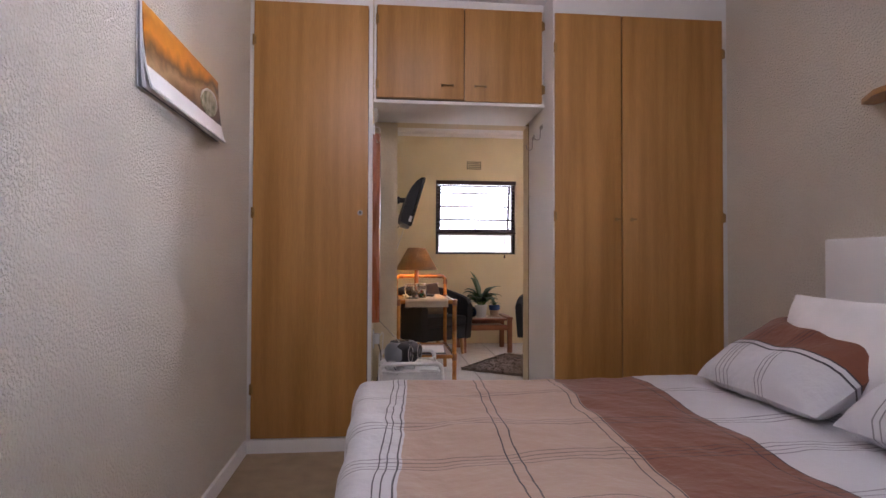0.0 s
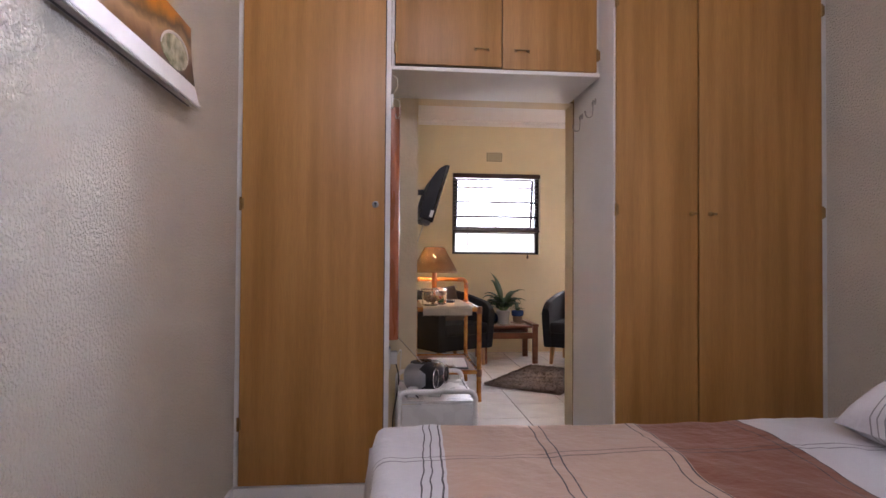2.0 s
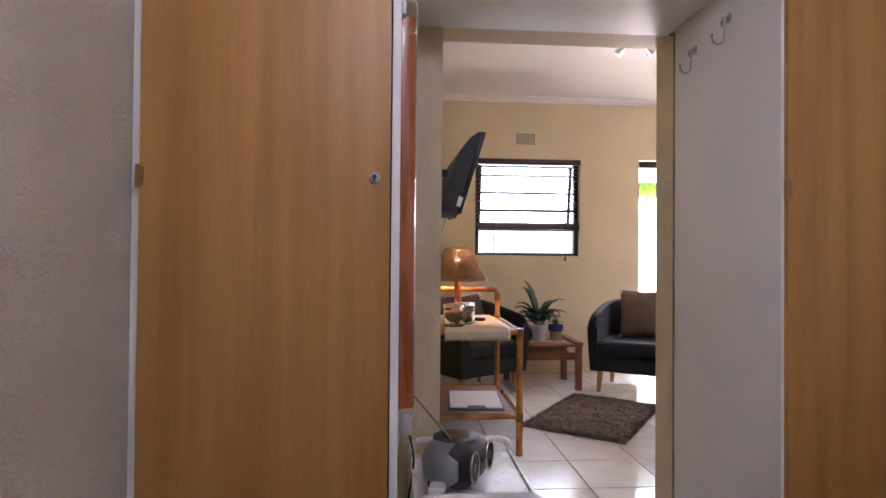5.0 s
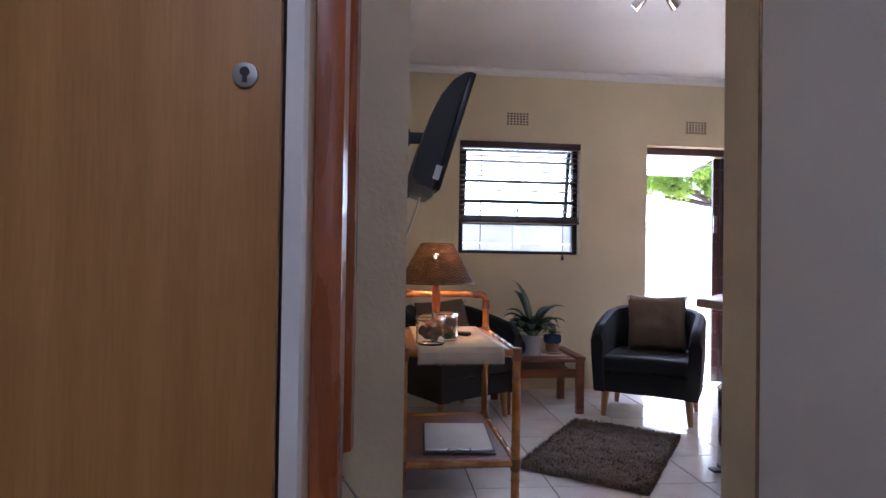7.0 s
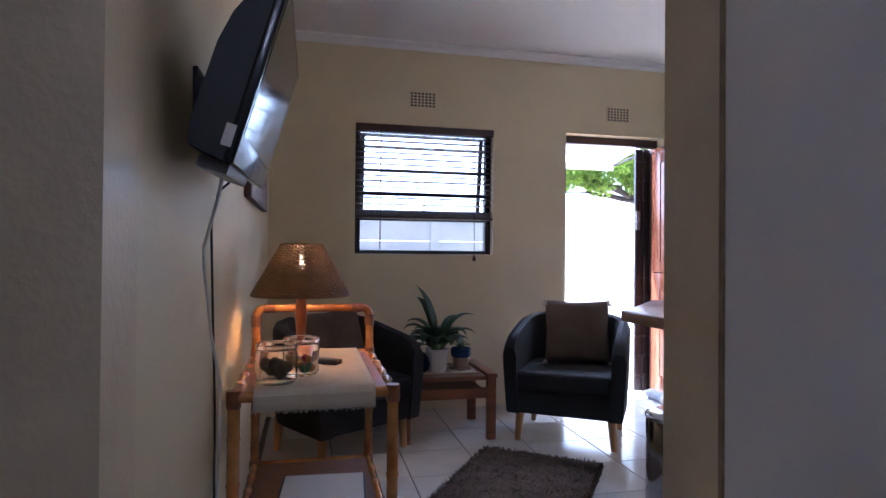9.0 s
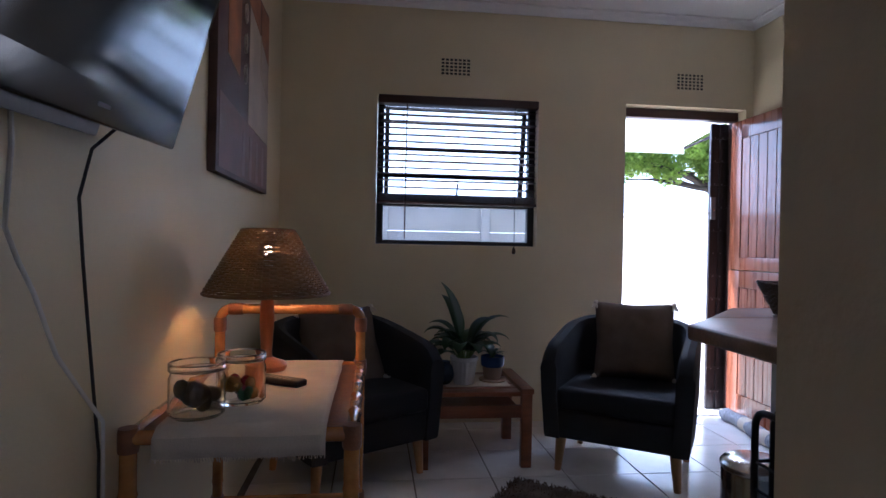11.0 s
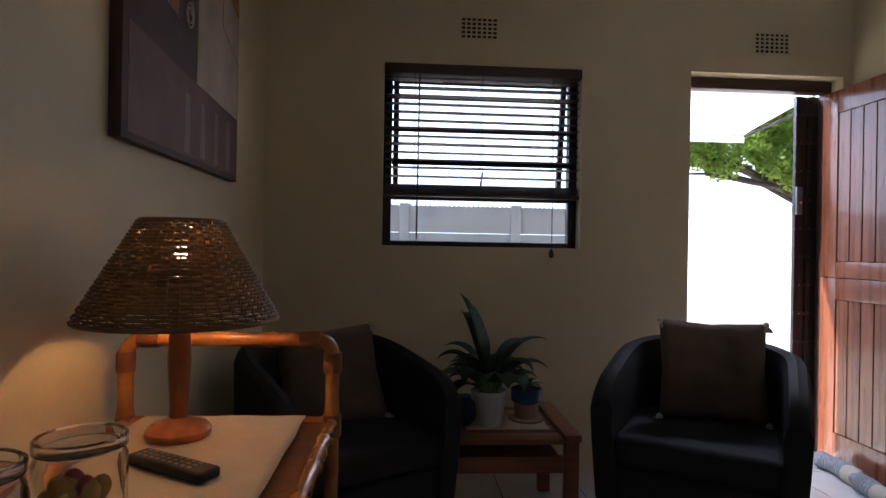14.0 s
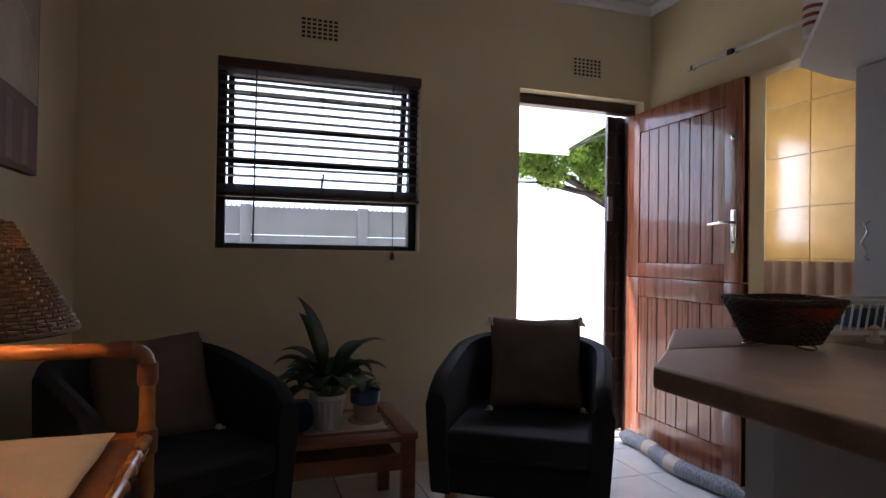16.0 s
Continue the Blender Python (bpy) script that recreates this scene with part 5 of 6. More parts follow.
kb = thing("clipboard", (0.368, 5.445, 0.235), "black clipboard holding loose white papers on the lower shelf", "clipboard", turn=-4)
part("board", bx(-0.165, -0.23, 0, 0.165, 0.22, 0.006, bevel=0.002), MATT_BLACK, kb)
for k in range(3):
    s = part("sheet", bx(-0.155 + 0.004 * k, -0.19, 0.0065 + 0.0016 * k, 0.15 + 0.003 * k, 0.235 - 0.003 * k, 0.0078 + 0.0016 * k), PAPER, kb, smooth=False)
bm = bmesh.new()
tube(bm, bend([(-0.05, -0.205, 0.010), (-0.05, -0.225, 0.028), (0.05, -0.225, 0.028), (0.05, -0.205, 0.010)], 0.012), 0.0025, 8)
box(bm, -0.055, -0.21, 0.006, 0.055, -0.185, 0.014)
part("clip", bm, CHROME, kb, "bent wire clip")

# ---------- lounge: armchairs ----------
def tub_chair(at, turn, label):
    """A leatherette tub chair that looks along local -y."""
    c = thing("armchair", at, label, "armchair", "black tub chairs", turn)
    w, dep, th = 0.365, 0.34, 0.085
    bm = bmesh.new()
    outer, inner, tops = [], [], []
    n = 36
    for k in range(n + 1):
        t = k / n
        a = math.pi * t
        # plan: straight arms, round back
        if t < 0.22:
            f = t / 0.22
            x, y, nx_, ny_ = w, -dep + (dep + 0.02) * f, 1.0, 0.0
        elif t > 0.78:
            f = (1 - t) / 0.22
            x, y, nx_, ny_ = -w, -dep + (dep + 0.02) * f, -1.0, 0.0
        else:
            b = (t - 0.22) / 0.56 * math.pi
            x, y = w * math.copysign(abs(math.cos(b)) ** 0.75, math.cos(b)), 0.02 + (dep - 0.02) * abs(math.sin(b)) ** 0.75
            nx_, ny_ = math.cos(b), math.sin(b)
        back = max(0.0, min(1.0, (y + dep) / (2 * dep)))
        h = 0.635 + 0.135 * (back ** 0.8) - 0.05 * max(0, 1 - (y + dep) / 0.06)
        outer.append((x, y))
        inner.append((x - nx_ * th, y - ny_ * th))
        tops.append(h)
    rings = []
    for (ox_, oy_), (ix_, iy_), h in zip(outer, inner, tops):
        mx, my = (ox_ + ix_) / 2, (oy_ + iy_) / 2
        cx, cy = 0.0, -0.05
        def pt(x, y, z, taper=1.0):
            return (cx + (x - cx) * taper, cy + (y - cy) * taper, z)
        rings.append([pt(ox_, oy_, 0.185, 0.93), pt(ox_, oy_, 0.20, 0.945), pt(ox_, oy_, 0.42, 0.985), pt(ox_, oy_, h - 0.045), pt(ox_ * 0.85 + ix_ * 0.15, oy_ * 0.85 + iy_ * 0.15, h - 0.012),
                      (mx, my, h), pt(ox_ * 0.15 + ix_ * 0.85, oy_ * 0.15 + iy_ * 0.85, h - 0.012), pt(ix_, iy_, h - 0.05), pt(ix_, iy_, 0.40), pt(ix_, iy_, 0.185, 0.95)])
    ring_mesh(bm, rings)
    part("shell", bm, BLACK_LEATHER, c)
    part("seat_base", bx(-0.285, -0.315, 0.185, 0.285, 0.22, 0.335, bevel=0.02, seg=3), BLACK_LEATHER, c)
    part("seat", bx(-0.282, -0.335, 0.33, 0.282, 0.23, 0.445, bevel=0.035, seg=4), BLACK_LEATHER, c)
    for x in (-0.29, 0.29):
        for y in (-0.25, 0.22):
            bm = bmesh.new()
            rod(bm, (x, y, 0.0), (x * 0.95, y * 0.95, 0.20), 0.017, 0.030, 14)
            part("leg", bm, BEECH, c, "tapered beech leg")
    return c


def cushion(at, turn, lean, label, roll=0):
    q = thing("cushion", at, label, "cushion", "chair cushions", turn)
    q.rotation_euler = (radians(lean), radians(roll), radians(turn))
    bm = bmesh.new()
    pillow_mesh(bm, 0.42, 0.42, 0.13, pinch=0.10)
    part("cover", bm, TAUPE, q)
    for x in (-0.205, 0.205):
        for z in (0.006, 0.414):
            bm = bmesh.new()
            s = -1 if z < 0.1 else 1
            bmesh.ops.create_icosphere(bm, subdivisions=2, radius=0.014, matrix=Matrix.Translation((x * 1.01, -0.004, z)))
            for k in range(9):
                a = 2 * math.pi * k / 9
                tube(bm, [(x * 1.01, -0.004, z), (x * 1.03 + 0.012 * math.cos(a), -0.012 + 0.008 * math.sin(a), z - 0.018), (x * 1.04 + 0.016 * math.cos(a), -0.016 + 0.012 * math.sin(a), z - 0.034 if s > 0 else z - 0.006)], 0.0028, 5)
            part("tassel", bm, CREAM_CLOTH, q, "cream cotton tassel")
    return q


def in_chair(at, turn, p):
    v = Matrix.Rotation(radians(turn), 4, "Z") @ Vector(p)
    return (at[0] + v.x, at[1] + v.y, at[2] + v.z)


CH_R, TURN_R = (1.975, 6.72, 0), -34
CH_L, TURN_L = (0.50, 6.74, 0), 32
tub_chair(CH_R, TURN_R, "black leatherette tub armchair on beech legs beside the entry")
tub_chair(CH_L, TURN_L, "black leatherette tub armchair on beech legs beside the wall")
cushion(in_chair(CH_R, TURN_R, (0.03, 0.07, 0.443)), TURN_R + 12, -14, "taupe woven cushion with cream tassels propped in the armchair")
cushion(in_chair(CH_L, TURN_L, (0.03, 0.04, 0.428)), TURN_L - 14, -30, "taupe woven cushion with cream tassels slumped askew in the armchair", -4)

# ---------- lounge: low table, plants ----------
ct = thing("coffee_table", (1.165, 6.95, 0), "low red-brown wooden side table with a shelf", "table")
hx, hy = 0.30, 0.26
for x in (-hx + 0.03, hx - 0.03):
    for y in (-hy + 0.035, hy - 0.035):
        part("leg", bx(x - 0.028, y - 0.022, 0, x + 0.028, y + 0.022, 0.385, bevel=0.005), TABLE_WOOD, ct)
for x in (-hx + 0.03, hx - 0.03):
    part("side_board", bx(x - 0.034, -hy, 0.385, x + 0.034, hy, 0.415, bevel=0.008), TABLE_WOOD, ct)
for i in range(5):
    y = -hy + 0.02 + i * 0.098
    part("slat", bx(-hx + 0.064, y, 0.372, hx - 0.064, y + 0.088, 0.395, bevel=0.003), TABLE_WOOD, ct)
for y in (-hy + 0.02, hy - 0.045):
    part("apron", bx(-hx + 0.05, y, 0.26, hx - 0.05, y + 0.024, 0.325, bevel=0.003), TABLE_WOOD, ct)
part("lower_shelf", bx(-hx + 0.06, -hy + 0.045, 0.285, hx - 0.06, hy - 0.046, 0.30), TABLE_WOOD, ct)
mt = thing("table_mat", (1.215, 6.93, 0.395), "cream woven runner on the low table", "mat")
part("cloth", bx(-0.19, -0.10, 0.001, 0.16, 0.19, 0.004), CREAM_CLOTH, mt)
TZ = 0.399


def leaf(bm, base, yaw, up, length, width, droop):
    """One arching lance-shaped leaf with a fold along its midrib."""
    n, cx, d = 10, Vector(base), Vector((math.cos(yaw), math.sin(yaw), 0))
    side = Vector((-math.sin(yaw), math.cos(yaw), 0))
    prev, ang = None, up
    for i in range(n + 1):
        t = i / n
        wd = width * (math.sin(math.pi * min(1, 0.06 + t * 0.94)) ** 0.8) * (1 - 0.25 * t)
        step = length / n
        if i:
            cx = cx + (d * math.cos(ang) + Vector((0, 0, math.sin(ang)))) * step
            ang -= droop / n * (0.4 + 1.4 * t)
        nrm = Vector((-d.x * math.sin(ang), -d.y * math.sin(ang), math.cos(ang)))
        row = [bm.verts.new(cx - side * wd / 2 + nrm * wd * 0.16), bm.verts.new(cx), bm.verts.new(cx + side * wd / 2 + nrm * wd * 0.16)]
        if prev:
            for k in range(2):
                bm.faces.new((prev[k], prev[k + 1], row[k + 1], row[k]))
        prev = row


pl = thing("potted_plant", (1.128, 6.90, TZ), "green broad-leaved houseplant in a white ribbed pot", "plant")
bm = bmesh.new()
prof = [(0.050, 0.0), (0.054, 0.004), (0.072, 0.125), (0.077, 0.130), (0.077, 0.148), (0.070, 0.148), (0.066, 0.12), (0.048, 0.01)]
rings = []
for r, z in prof:
    rings.append([((r + (0.0015 * math.cos(16 * 2 * math.pi * i / 64) if z < 0.13 else 0)) * math.cos(2 * math.pi * i / 64), (r + (0.0015 * math.cos(16 * 2 * math.pi * i / 64) if z < 0.13 else 0)) * math.sin(2 * math.pi * i / 64), z) for i in range(64)])
ring_mesh(bm, rings)
part("pot", bm, POT_WHITE, pl, "white ribbed pot")
bm = bmesh.new()
lathe(bm, [(0.066, 0.118), (0.060, 0.128), (0.03, 0.133)], 24)
part("soil", bm, SOIL, pl)
rng = random.Random(7)
leaves = [(2.5, 1.42, 0.47, 0.085, 0.6), (2.2, 1.35, 0.42, 0.090, 0.9), (0.15, 1.10, 0.46, 0.065, 1.4), (-0.1, 0.85, 0.38, 0.065, 1.6), (-0.4, 1.1, 0.34, 0.080, 2.4), (0.5, 1.2, 0.40, 0.08, 1.5),
          (3.1, 1.05, 0.38, 0.080, 1.8), (3.4, 0.70, 0.36, 0.075, 2.0), (2.8, 1.20, 0.38, 0.085, 1.6), (3.7, 0.5, 0.30, 0.07, 1.8), (-1.3, 0.9, 0.30, 0.085, 2.2), (-1.9, 0.9, 0.30, 0.085, 2.2), (-0.9, 0.8, 0.32, 0.09, 2.4), (4.0, 0.95, 0.32, 0.09, 2.2)]
leaves += [(rng.uniform(0, 6.28), rng.uniform(0.7, 1.35), rng.uniform(0.20, 0.30), rng.uniform(0.065, 0.09), rng.uniform(1.2, 2.2)) for _ in range(24)]
for yaw, up, ln, wd, dr in leaves:
    b = (0.018 * math.cos(yaw), 0.018 * math.sin(yaw), 0.125)
    s0 = Vector(b)
    s1 = s0 + Vector((0.35 * math.cos(yaw) * math.cos(up), 0.35 * math.sin(yaw) * math.cos(up), 0.5 * math.sin(up))) * ln * 0.55
    bm = bmesh.new()
    leaf(bm, s1, yaw, up, ln * (0.70 if up > 1.3 else 0.56), wd * 1.2, dr)
    lf = part("leaf", bm, PLANT, pl)
    sd = lf.modifiers.new("thickness", "SOLIDIFY")
    sd.thickness = 0.0012
    bm = bmesh.new()
    rod(bm, s0, s1, 0.003, 0.0022, 6)
    part("stem", bm, STEM, lf)

p2 = thing("small_pot", (1.302, 6.97, TZ), "small clay pot with a blue glazed collar", "pot")
bm = bmesh.new()
lathe(bm, [(0.075, 0.0), (0.078, 0.008), (0.06, 0.010)], 24)
part("saucer", bm, TERRACOTTA, p2)
bm = bmesh.new()
lathe(bm, [(0.045, 0.009), (0.050, 0.02), (0.056, 0.085), (0.050, 0.085), (0.04, 0.02)], 24)
part("body", bm, TERRACOTTA, p2)
bm = bmesh.new()
lathe(bm, [(0.0562, 0.078), (0.066, 0.085), (0.068, 0.135), (0.062, 0.137), (0.056, 0.09)], 24, caps=False)
part("collar", bm, POT_BLUE, p2, "blue glazed collar")
bm = bmesh.new()
lathe(bm, [(0.060, 0.112), (0.05, 0.122), (0.02, 0.125)], 20)
part("soil", bm, SOIL, p2)
for k in range(7):
    bm = bmesh.new()
    leaf(bm, (0, 0, 0.12), k * 0.9, 1.0, 0.10 + 0.02 * (k % 3), 0.03, 1.6)
    part("leaf", bm, PLANT, p2)
vs = thing("glass_vase", (1.02, 6.90, TZ), "dark blue round glass vase", "vase")
bm = bmesh.new()
lathe(bm, [(0.030, 0.0), (0.048, 0.02), (0.058, 0.055), (0.048, 0.095), (0.030, 0.112), (0.034, 0.122), (0.029, 0.122), (0.026, 0.112), (0.044, 0.092), (0.053, 0.055), (0.044, 0.022), (0.02, 0.006)], 28)
part("body", bm, BLUE_GLASS, vs)

# ---------- lounge: rug ----------
rug = thing("rug", (1.305, 5.905, 0.0), "dark brown shaggy rug lying askew on the tiles", "rug", turn=54)
RL, RW = 0.535, 0.345
bm = bmesh.new()
nx, ny = 40, 28
rows = []
for j in range(ny + 1):
    row = []
    for i in range(nx + 1):
        u, v = -RL + 2 * RL * i / nx, -RW + 2 * RW * j / ny
        e = min(RL - abs(u), RW - abs(v))
        z = 0.004 + 0.020 * min(1, e / 0.03) + 0.004 * noise.noise(Vector((u * 12, v * 12, 0)))
        row.append(bm.verts.new((u + 0.006 * noise.noise(Vector((v * 9, 1, 0))), v + 0.006 * noise.noise(Vector((u * 9, 5, 0))), z)))
    rows.append(row)
for j in range(ny):
    for i in range(nx):
        bm.faces.new((rows[j][i], rows[j][i + 1], rows[j + 1][i + 1], rows[j + 1][i]))
part("backing", bm, RUG, rug)
rs = np.random.RandomState(3)
N = 16000
verts, faces = [], []
for k in range(N):
    u, v = rs.uniform(-RL, RL), rs.uniform(-RW, RW)
    a, ln, tl = rs.uniform(0, 6.28), rs.uniform(0.013, 0.025), rs.uniform(0.4, 1.2)
    dx, dy = math.cos(a), math.sin(a)
    w_ = 0.0030
    z0 = 0.012
    tipx, tipy, tipz = u + dx * ln * math.sin(tl), v + dy * ln * math.sin(tl), z0 + ln * math.cos(tl)
    b = len(verts)
    verts += [(u - dy * w_, v + dx * w_, z0), (u + dy * w_, v - dx * w_, z0), (tipx + dy * w_ * 0.5, tipy - dx * w_ * 0.5, tipz), (tipx - dy * w_ * 0.5, tipy + dx * w_ * 0.5, tipz)]
    faces.append((b, b + 1, b + 2, b + 3))
me = bpy.data.meshes.new("shag")
me.from_pydata(verts, [], faces)
me.materials.append(RUG)
pile = new("shag", me)
pile.parent = rug
tagged(pile, "", "", "", "stuff")

# ---------- kitchen side ----------
ctp = thing("counter_top", (0, DY, 0.895), "brown stone-patterned laminate breakfast counter with a cut corner", "counter")


def slab(points, z0, z1, bevel):
    bm = bmesh.new()
    ring_mesh(bm, [[(x, y, z) for x, y in points] for z in (z0, z1)])
    bmesh.ops.bevel(bm, geom=[e for e in bm.edges if abs(e.verts[0].co.z - e.verts[1].co.z) < 1e-6], offset=bevel, segments=3, profile=0.5, affect="EDGES")
    return bm


part("bar_top", slab([(1.53, 4.312), (2.15, 4.312), (2.15, 5.455), (1.665, 5.455), (1.515, 5.308)], 0.0, 0.045, 0.008), COUNTER, ctp)
part("end_top", slab([(1.668, 5.459), (2.70, 5.459), (2.70, 5.735), (1.935, 5.755)], 0.0, 0.045, 0.008), COUNTER, ctp)
cbn = thing("base_cabinet", (1.93, 4.80, 0), "pale grey base cabinet under the counter", "cabinet")
part("body", bx(-0.21, -0.48, 0.10, 0.21, 0.42, 0.894), CABINET, cbn, smooth=False)
part("plinth", bx(-0.17, -0.48, 0.0, 0.19, 0.39, 0.10), GREY_PLASTIC, cbn, smooth=False)
for y0, y1 in ((-0.475, -0.03), (-0.025, 0.415)):
    part("panel", bx(-0.226, y0, 0.11, -0.211, y1, 0.885, bevel=0.003), CABINET, cbn)
cbn = thing("base_cabinet", (2.30, 5.56, 0), "pale grey base cabinet below the end of the counter", "cabinet")
part("body", bx(-0.20, -0.085, 0.10, 0.38, 0.09, 0.894), CABINET, cbn, smooth=False)
part("plinth", bx(-0.18, -0.085, 0.0, 0.38, 0.06, 0.10), GREY_PLASTIC, cbn, smooth=False)
part("panel", bx(-0.195, 0.091, 0.11, 0.375, 0.106, 0.885, bevel=0.003), CABINET, cbn)

tc = thing("tall_cupboard", (2.98, 5.30, 0), "tall pale grey kitchen cupboard with a wavy handle", "cupboard")
part("carcass", bx(-0.21, -0.60, 0.0, 0.228, 0.545, 1.80), CABINET, tc, smooth=False)
for y0, y1 in ((-0.595, -0.03), (-0.025, 0.540)):
    d = part("door", bx(-0.229, y0, 0.10, -0.211, y1, 1.795, bevel=0.003), CABINET, tc)
    bm = bmesh.new()
    yy = y1 - 0.05
    tube(bm, [(-0.228, yy, 1.27), (-0.250, yy, 1.262), (-0.252, yy - 0.012, 1.235), (-0.252, yy + 0.008, 1.20), (-0.252, yy - 0.008, 1.165), (-0.248, yy, 1.148), (-0.228, yy, 1.143)], 0.0045, 8)
    part("handle", bm, CHROME, d, "wavy metal bar handle")
wc = thing("wall_shelf", (2.98, 5.30, 1.800), "pale grey overhanging kitchen shelf with an angled corner", "shelf")
bm = bmesh.new()
ring_mesh(bm, [[(-0.80, -0.40, z), (-0.80, 0.19, z), (-0.40, 0.61, z), (-0.17, 0.655, z), (0.228, 0.655, z), (0.228, -0.40, z)] for z in (0.001, 0.026)])
part("board", bm, CABINET, wc, smooth=False)
part("upstand", bx(0.0, -0.38, 0.027, 0.22, 0.60, 0.40, bevel=0.003), CABINET, wc)
bt_ = thing("sauce_bottle", (2.44, 5.74, 1.827), "striped red and white bottle standing on the end shelf", "bottle")
bm = bmesh.new()
lathe(bm, [(0.030, 0.0), (0.033, 0.006), (0.033, 0.12), (0.028, 0.15), (0.013, 0.18), (0.013, 0.20)], 20)
part("body", bm, POT_WHITE, bt_)
for z in (0.03, 0.055, 0.08):
    bm = bmesh.new()
    lathe(bm, [(0.0335, z), (0.0337, z + 0.002), (0.0335, z + 0.012)], 20, caps=False)
    part("band", bm, BASKET_RED, bt_, "red printed band")
bm = bmesh.new()
lathe(bm, [(0.016, 0.20), (0.017, 0.203), (0.016, 0.225), (0.006, 0.23)], 16)
part("cap", bm, BASKET_RED, bt_)

bk = thing("wicker_bowl", (1.965, 5.43, 0.940), "dark woven wicker bowl on bent wire feet", "bowl")
seg = 56
rings_ = []
bm = bmesh.new()
for j in range(17):
    t = j / 16
    r, z = 0.078 + 0.050 * t, 0.016 + 0.094 * t
    pts = []
    for k in range(seg * 2 + 1):
        a = 2 * math.pi * k / (seg * 2)
        wob = 0.0024 * (1 if (k // 2 + j) % 2 else -1) * (1 if k % 2 == 0 else 0)
        pts.append(((r + wob) * 1.0 * math.cos(a), (r + wob) * 0.95 * math.sin(a), z + 0.002 * math.sin(3 * a) * t))
    tube(bm, pts, 0.0042, 5, caps=False)
part("weave", bm, BASKET, bk)
bm = bmesh.new()
lathe(bm, [(0.074, 0.013), (0.076, 0.017), (0.080, 0.03), (0.122, 0.098), (0.118, 0.098), (0.074, 0.026)], 40)
part("lining", bm, BASKET_RED, bk, "reddish cloth lining")
for k in range(3):
    a0 = 2.09 * k + 0.5
    bm = bmesh.new()
    cx, cy = 0.06 * math.cos(a0), 0.06 * math.sin(a0)
    tube(bm, [(cx + 0.022 * math.cos(b), cy + 0.022 * math.sin(b), 0.0035 + 0.010 * (0.5 + 0.5 * math.cos(b - a0 + math.pi))) for b in [2 * math.pi * q / 20 for q in range(21)]], 0.0022, 6, caps=False)
    part("wire_foot", bm, CHROME, bk)

dr = thing("dish_rack", (2.43, 5.57, 0.940), "white plastic dish rack with a blue insert", "dish rack", turn=-10)
part("tray", bx(-0.17, -0.06, 0.0, 0.17, 0.09, 0.014, bevel=0.004), POT_WHITE, dr)
part("insert", bx(-0.06, -0.03, 0.014, 0.13, 0.07, 0.075, bevel=0.02), POT_BLUE, dr, "blue plastic basin")
for y in (-0.05, 0.08):
    part("rim", bx(-0.165, y - 0.006, 0.085, 0.165, y + 0.006, 0.097, bevel=0.003), POT_WHITE, dr)
for i in range(13):
    bm = bmesh.new()
    x = -0.15 + 0.025 * i
    rod(bm, (x, -0.05, 0.01), (x + 0.014, -0.05, 0.088), 0.003, seg=6)
    part("slot_bar", bm, POT_WHITE, dr)
    bm = bmesh.new()
    rod(bm, (x, 0.08, 0.01), (x - 0.014, 0.08, 0.088), 0.003, seg=6)
    part("slot_bar", bm, POT_WHITE, dr)
cr = thing("tap_knob", (2.25, 5.42, 0.940), "small cream plastic stopper on the counter", "stopper")
bm = bmesh.new()
lathe(bm, [(0.016, 0.0), (0.018, 0.008), (0.010, 0.014), (0.008, 0.03), (0.013, 0.036), (0.006, 0.042)], 16)
part("body", bm, CREAM_CLOTH, cr)

bn = thing("pedal_bin", (1.90, 5.535, 0), "round polished steel pedal bin with a dark base", "bin")
STEEL = mat("polished steel", (0.34, 0.34, 0.35), 0.14, metal=1.0, var=0.1, scale=8, bump=0.02)
bm = bmesh.new()
lathe(bm, [(0.110, 0.0), (0.114, 0.004), (0.114, 0.030), (0.110, 0.034)], 32)
part("base_ring", bm, MATT_BLACK, bn, "black plastic base ring")
bm = bmesh.new()
lathe(bm, [(0.108, 0.034), (0.111, 0.038), (0.111, 0.425), (0.108, 0.430)], 32)
part("body", bm, STEEL, bn)
bm = bmesh.new()
lathe(bm, [(0.112, 0.430), (0.115, 0.434), (0.115, 0.446), (0.105, 0.458), (0.070, 0.467), (0.02, 0.470)], 32)
part("lid", bm, CHROME, bn, "domed polished lid")
part("pedal", bx(-0.165, -0.028, 0.012, -0.108, 0.028, 0.026, bevel=0.004), MATT_BLACK, bn, "black foot pedal")
part("hinge", bx(0.108, -0.03, 0.418, 0.122, 0.03, 0.446, bevel=0.004), MATT_BLACK, bn)
wr_ = thing("wire_rack", (1.652, 5.005, 0), "black bent tube rack standing against the cabinet", "rack")
for x in (-0.026, 0.026):
    bm = bmesh.new()
    tube(bm, bend([(x, -0.16, 0.0), (x, -0.16, 0.735), (x, 0.16, 0.735), (x, 0.16, 0.0)], 0.05, 7), 0.0095, 10)
    part("end_frame", bm, MATT_BLACK, wr_)
    for z in (0.10, 0.22, 0.34, 0.46, 0.53, 0.60):
        bm = bmesh.new()
        rod(bm, (x, -0.16, z), (x, 0.16, z), 0.004, seg=8)
        part("wire", bm, MATT_BLACK, wr_)
for y in (-0.16, 0.16):
    for z in (0.10, 0.60):
        bm = bmesh.new()
        rod(bm, (-0.026, y, z), (0.026, y, z), 0.005, seg=8)
        part("stretcher", bm, MATT_BLACK, wr_)

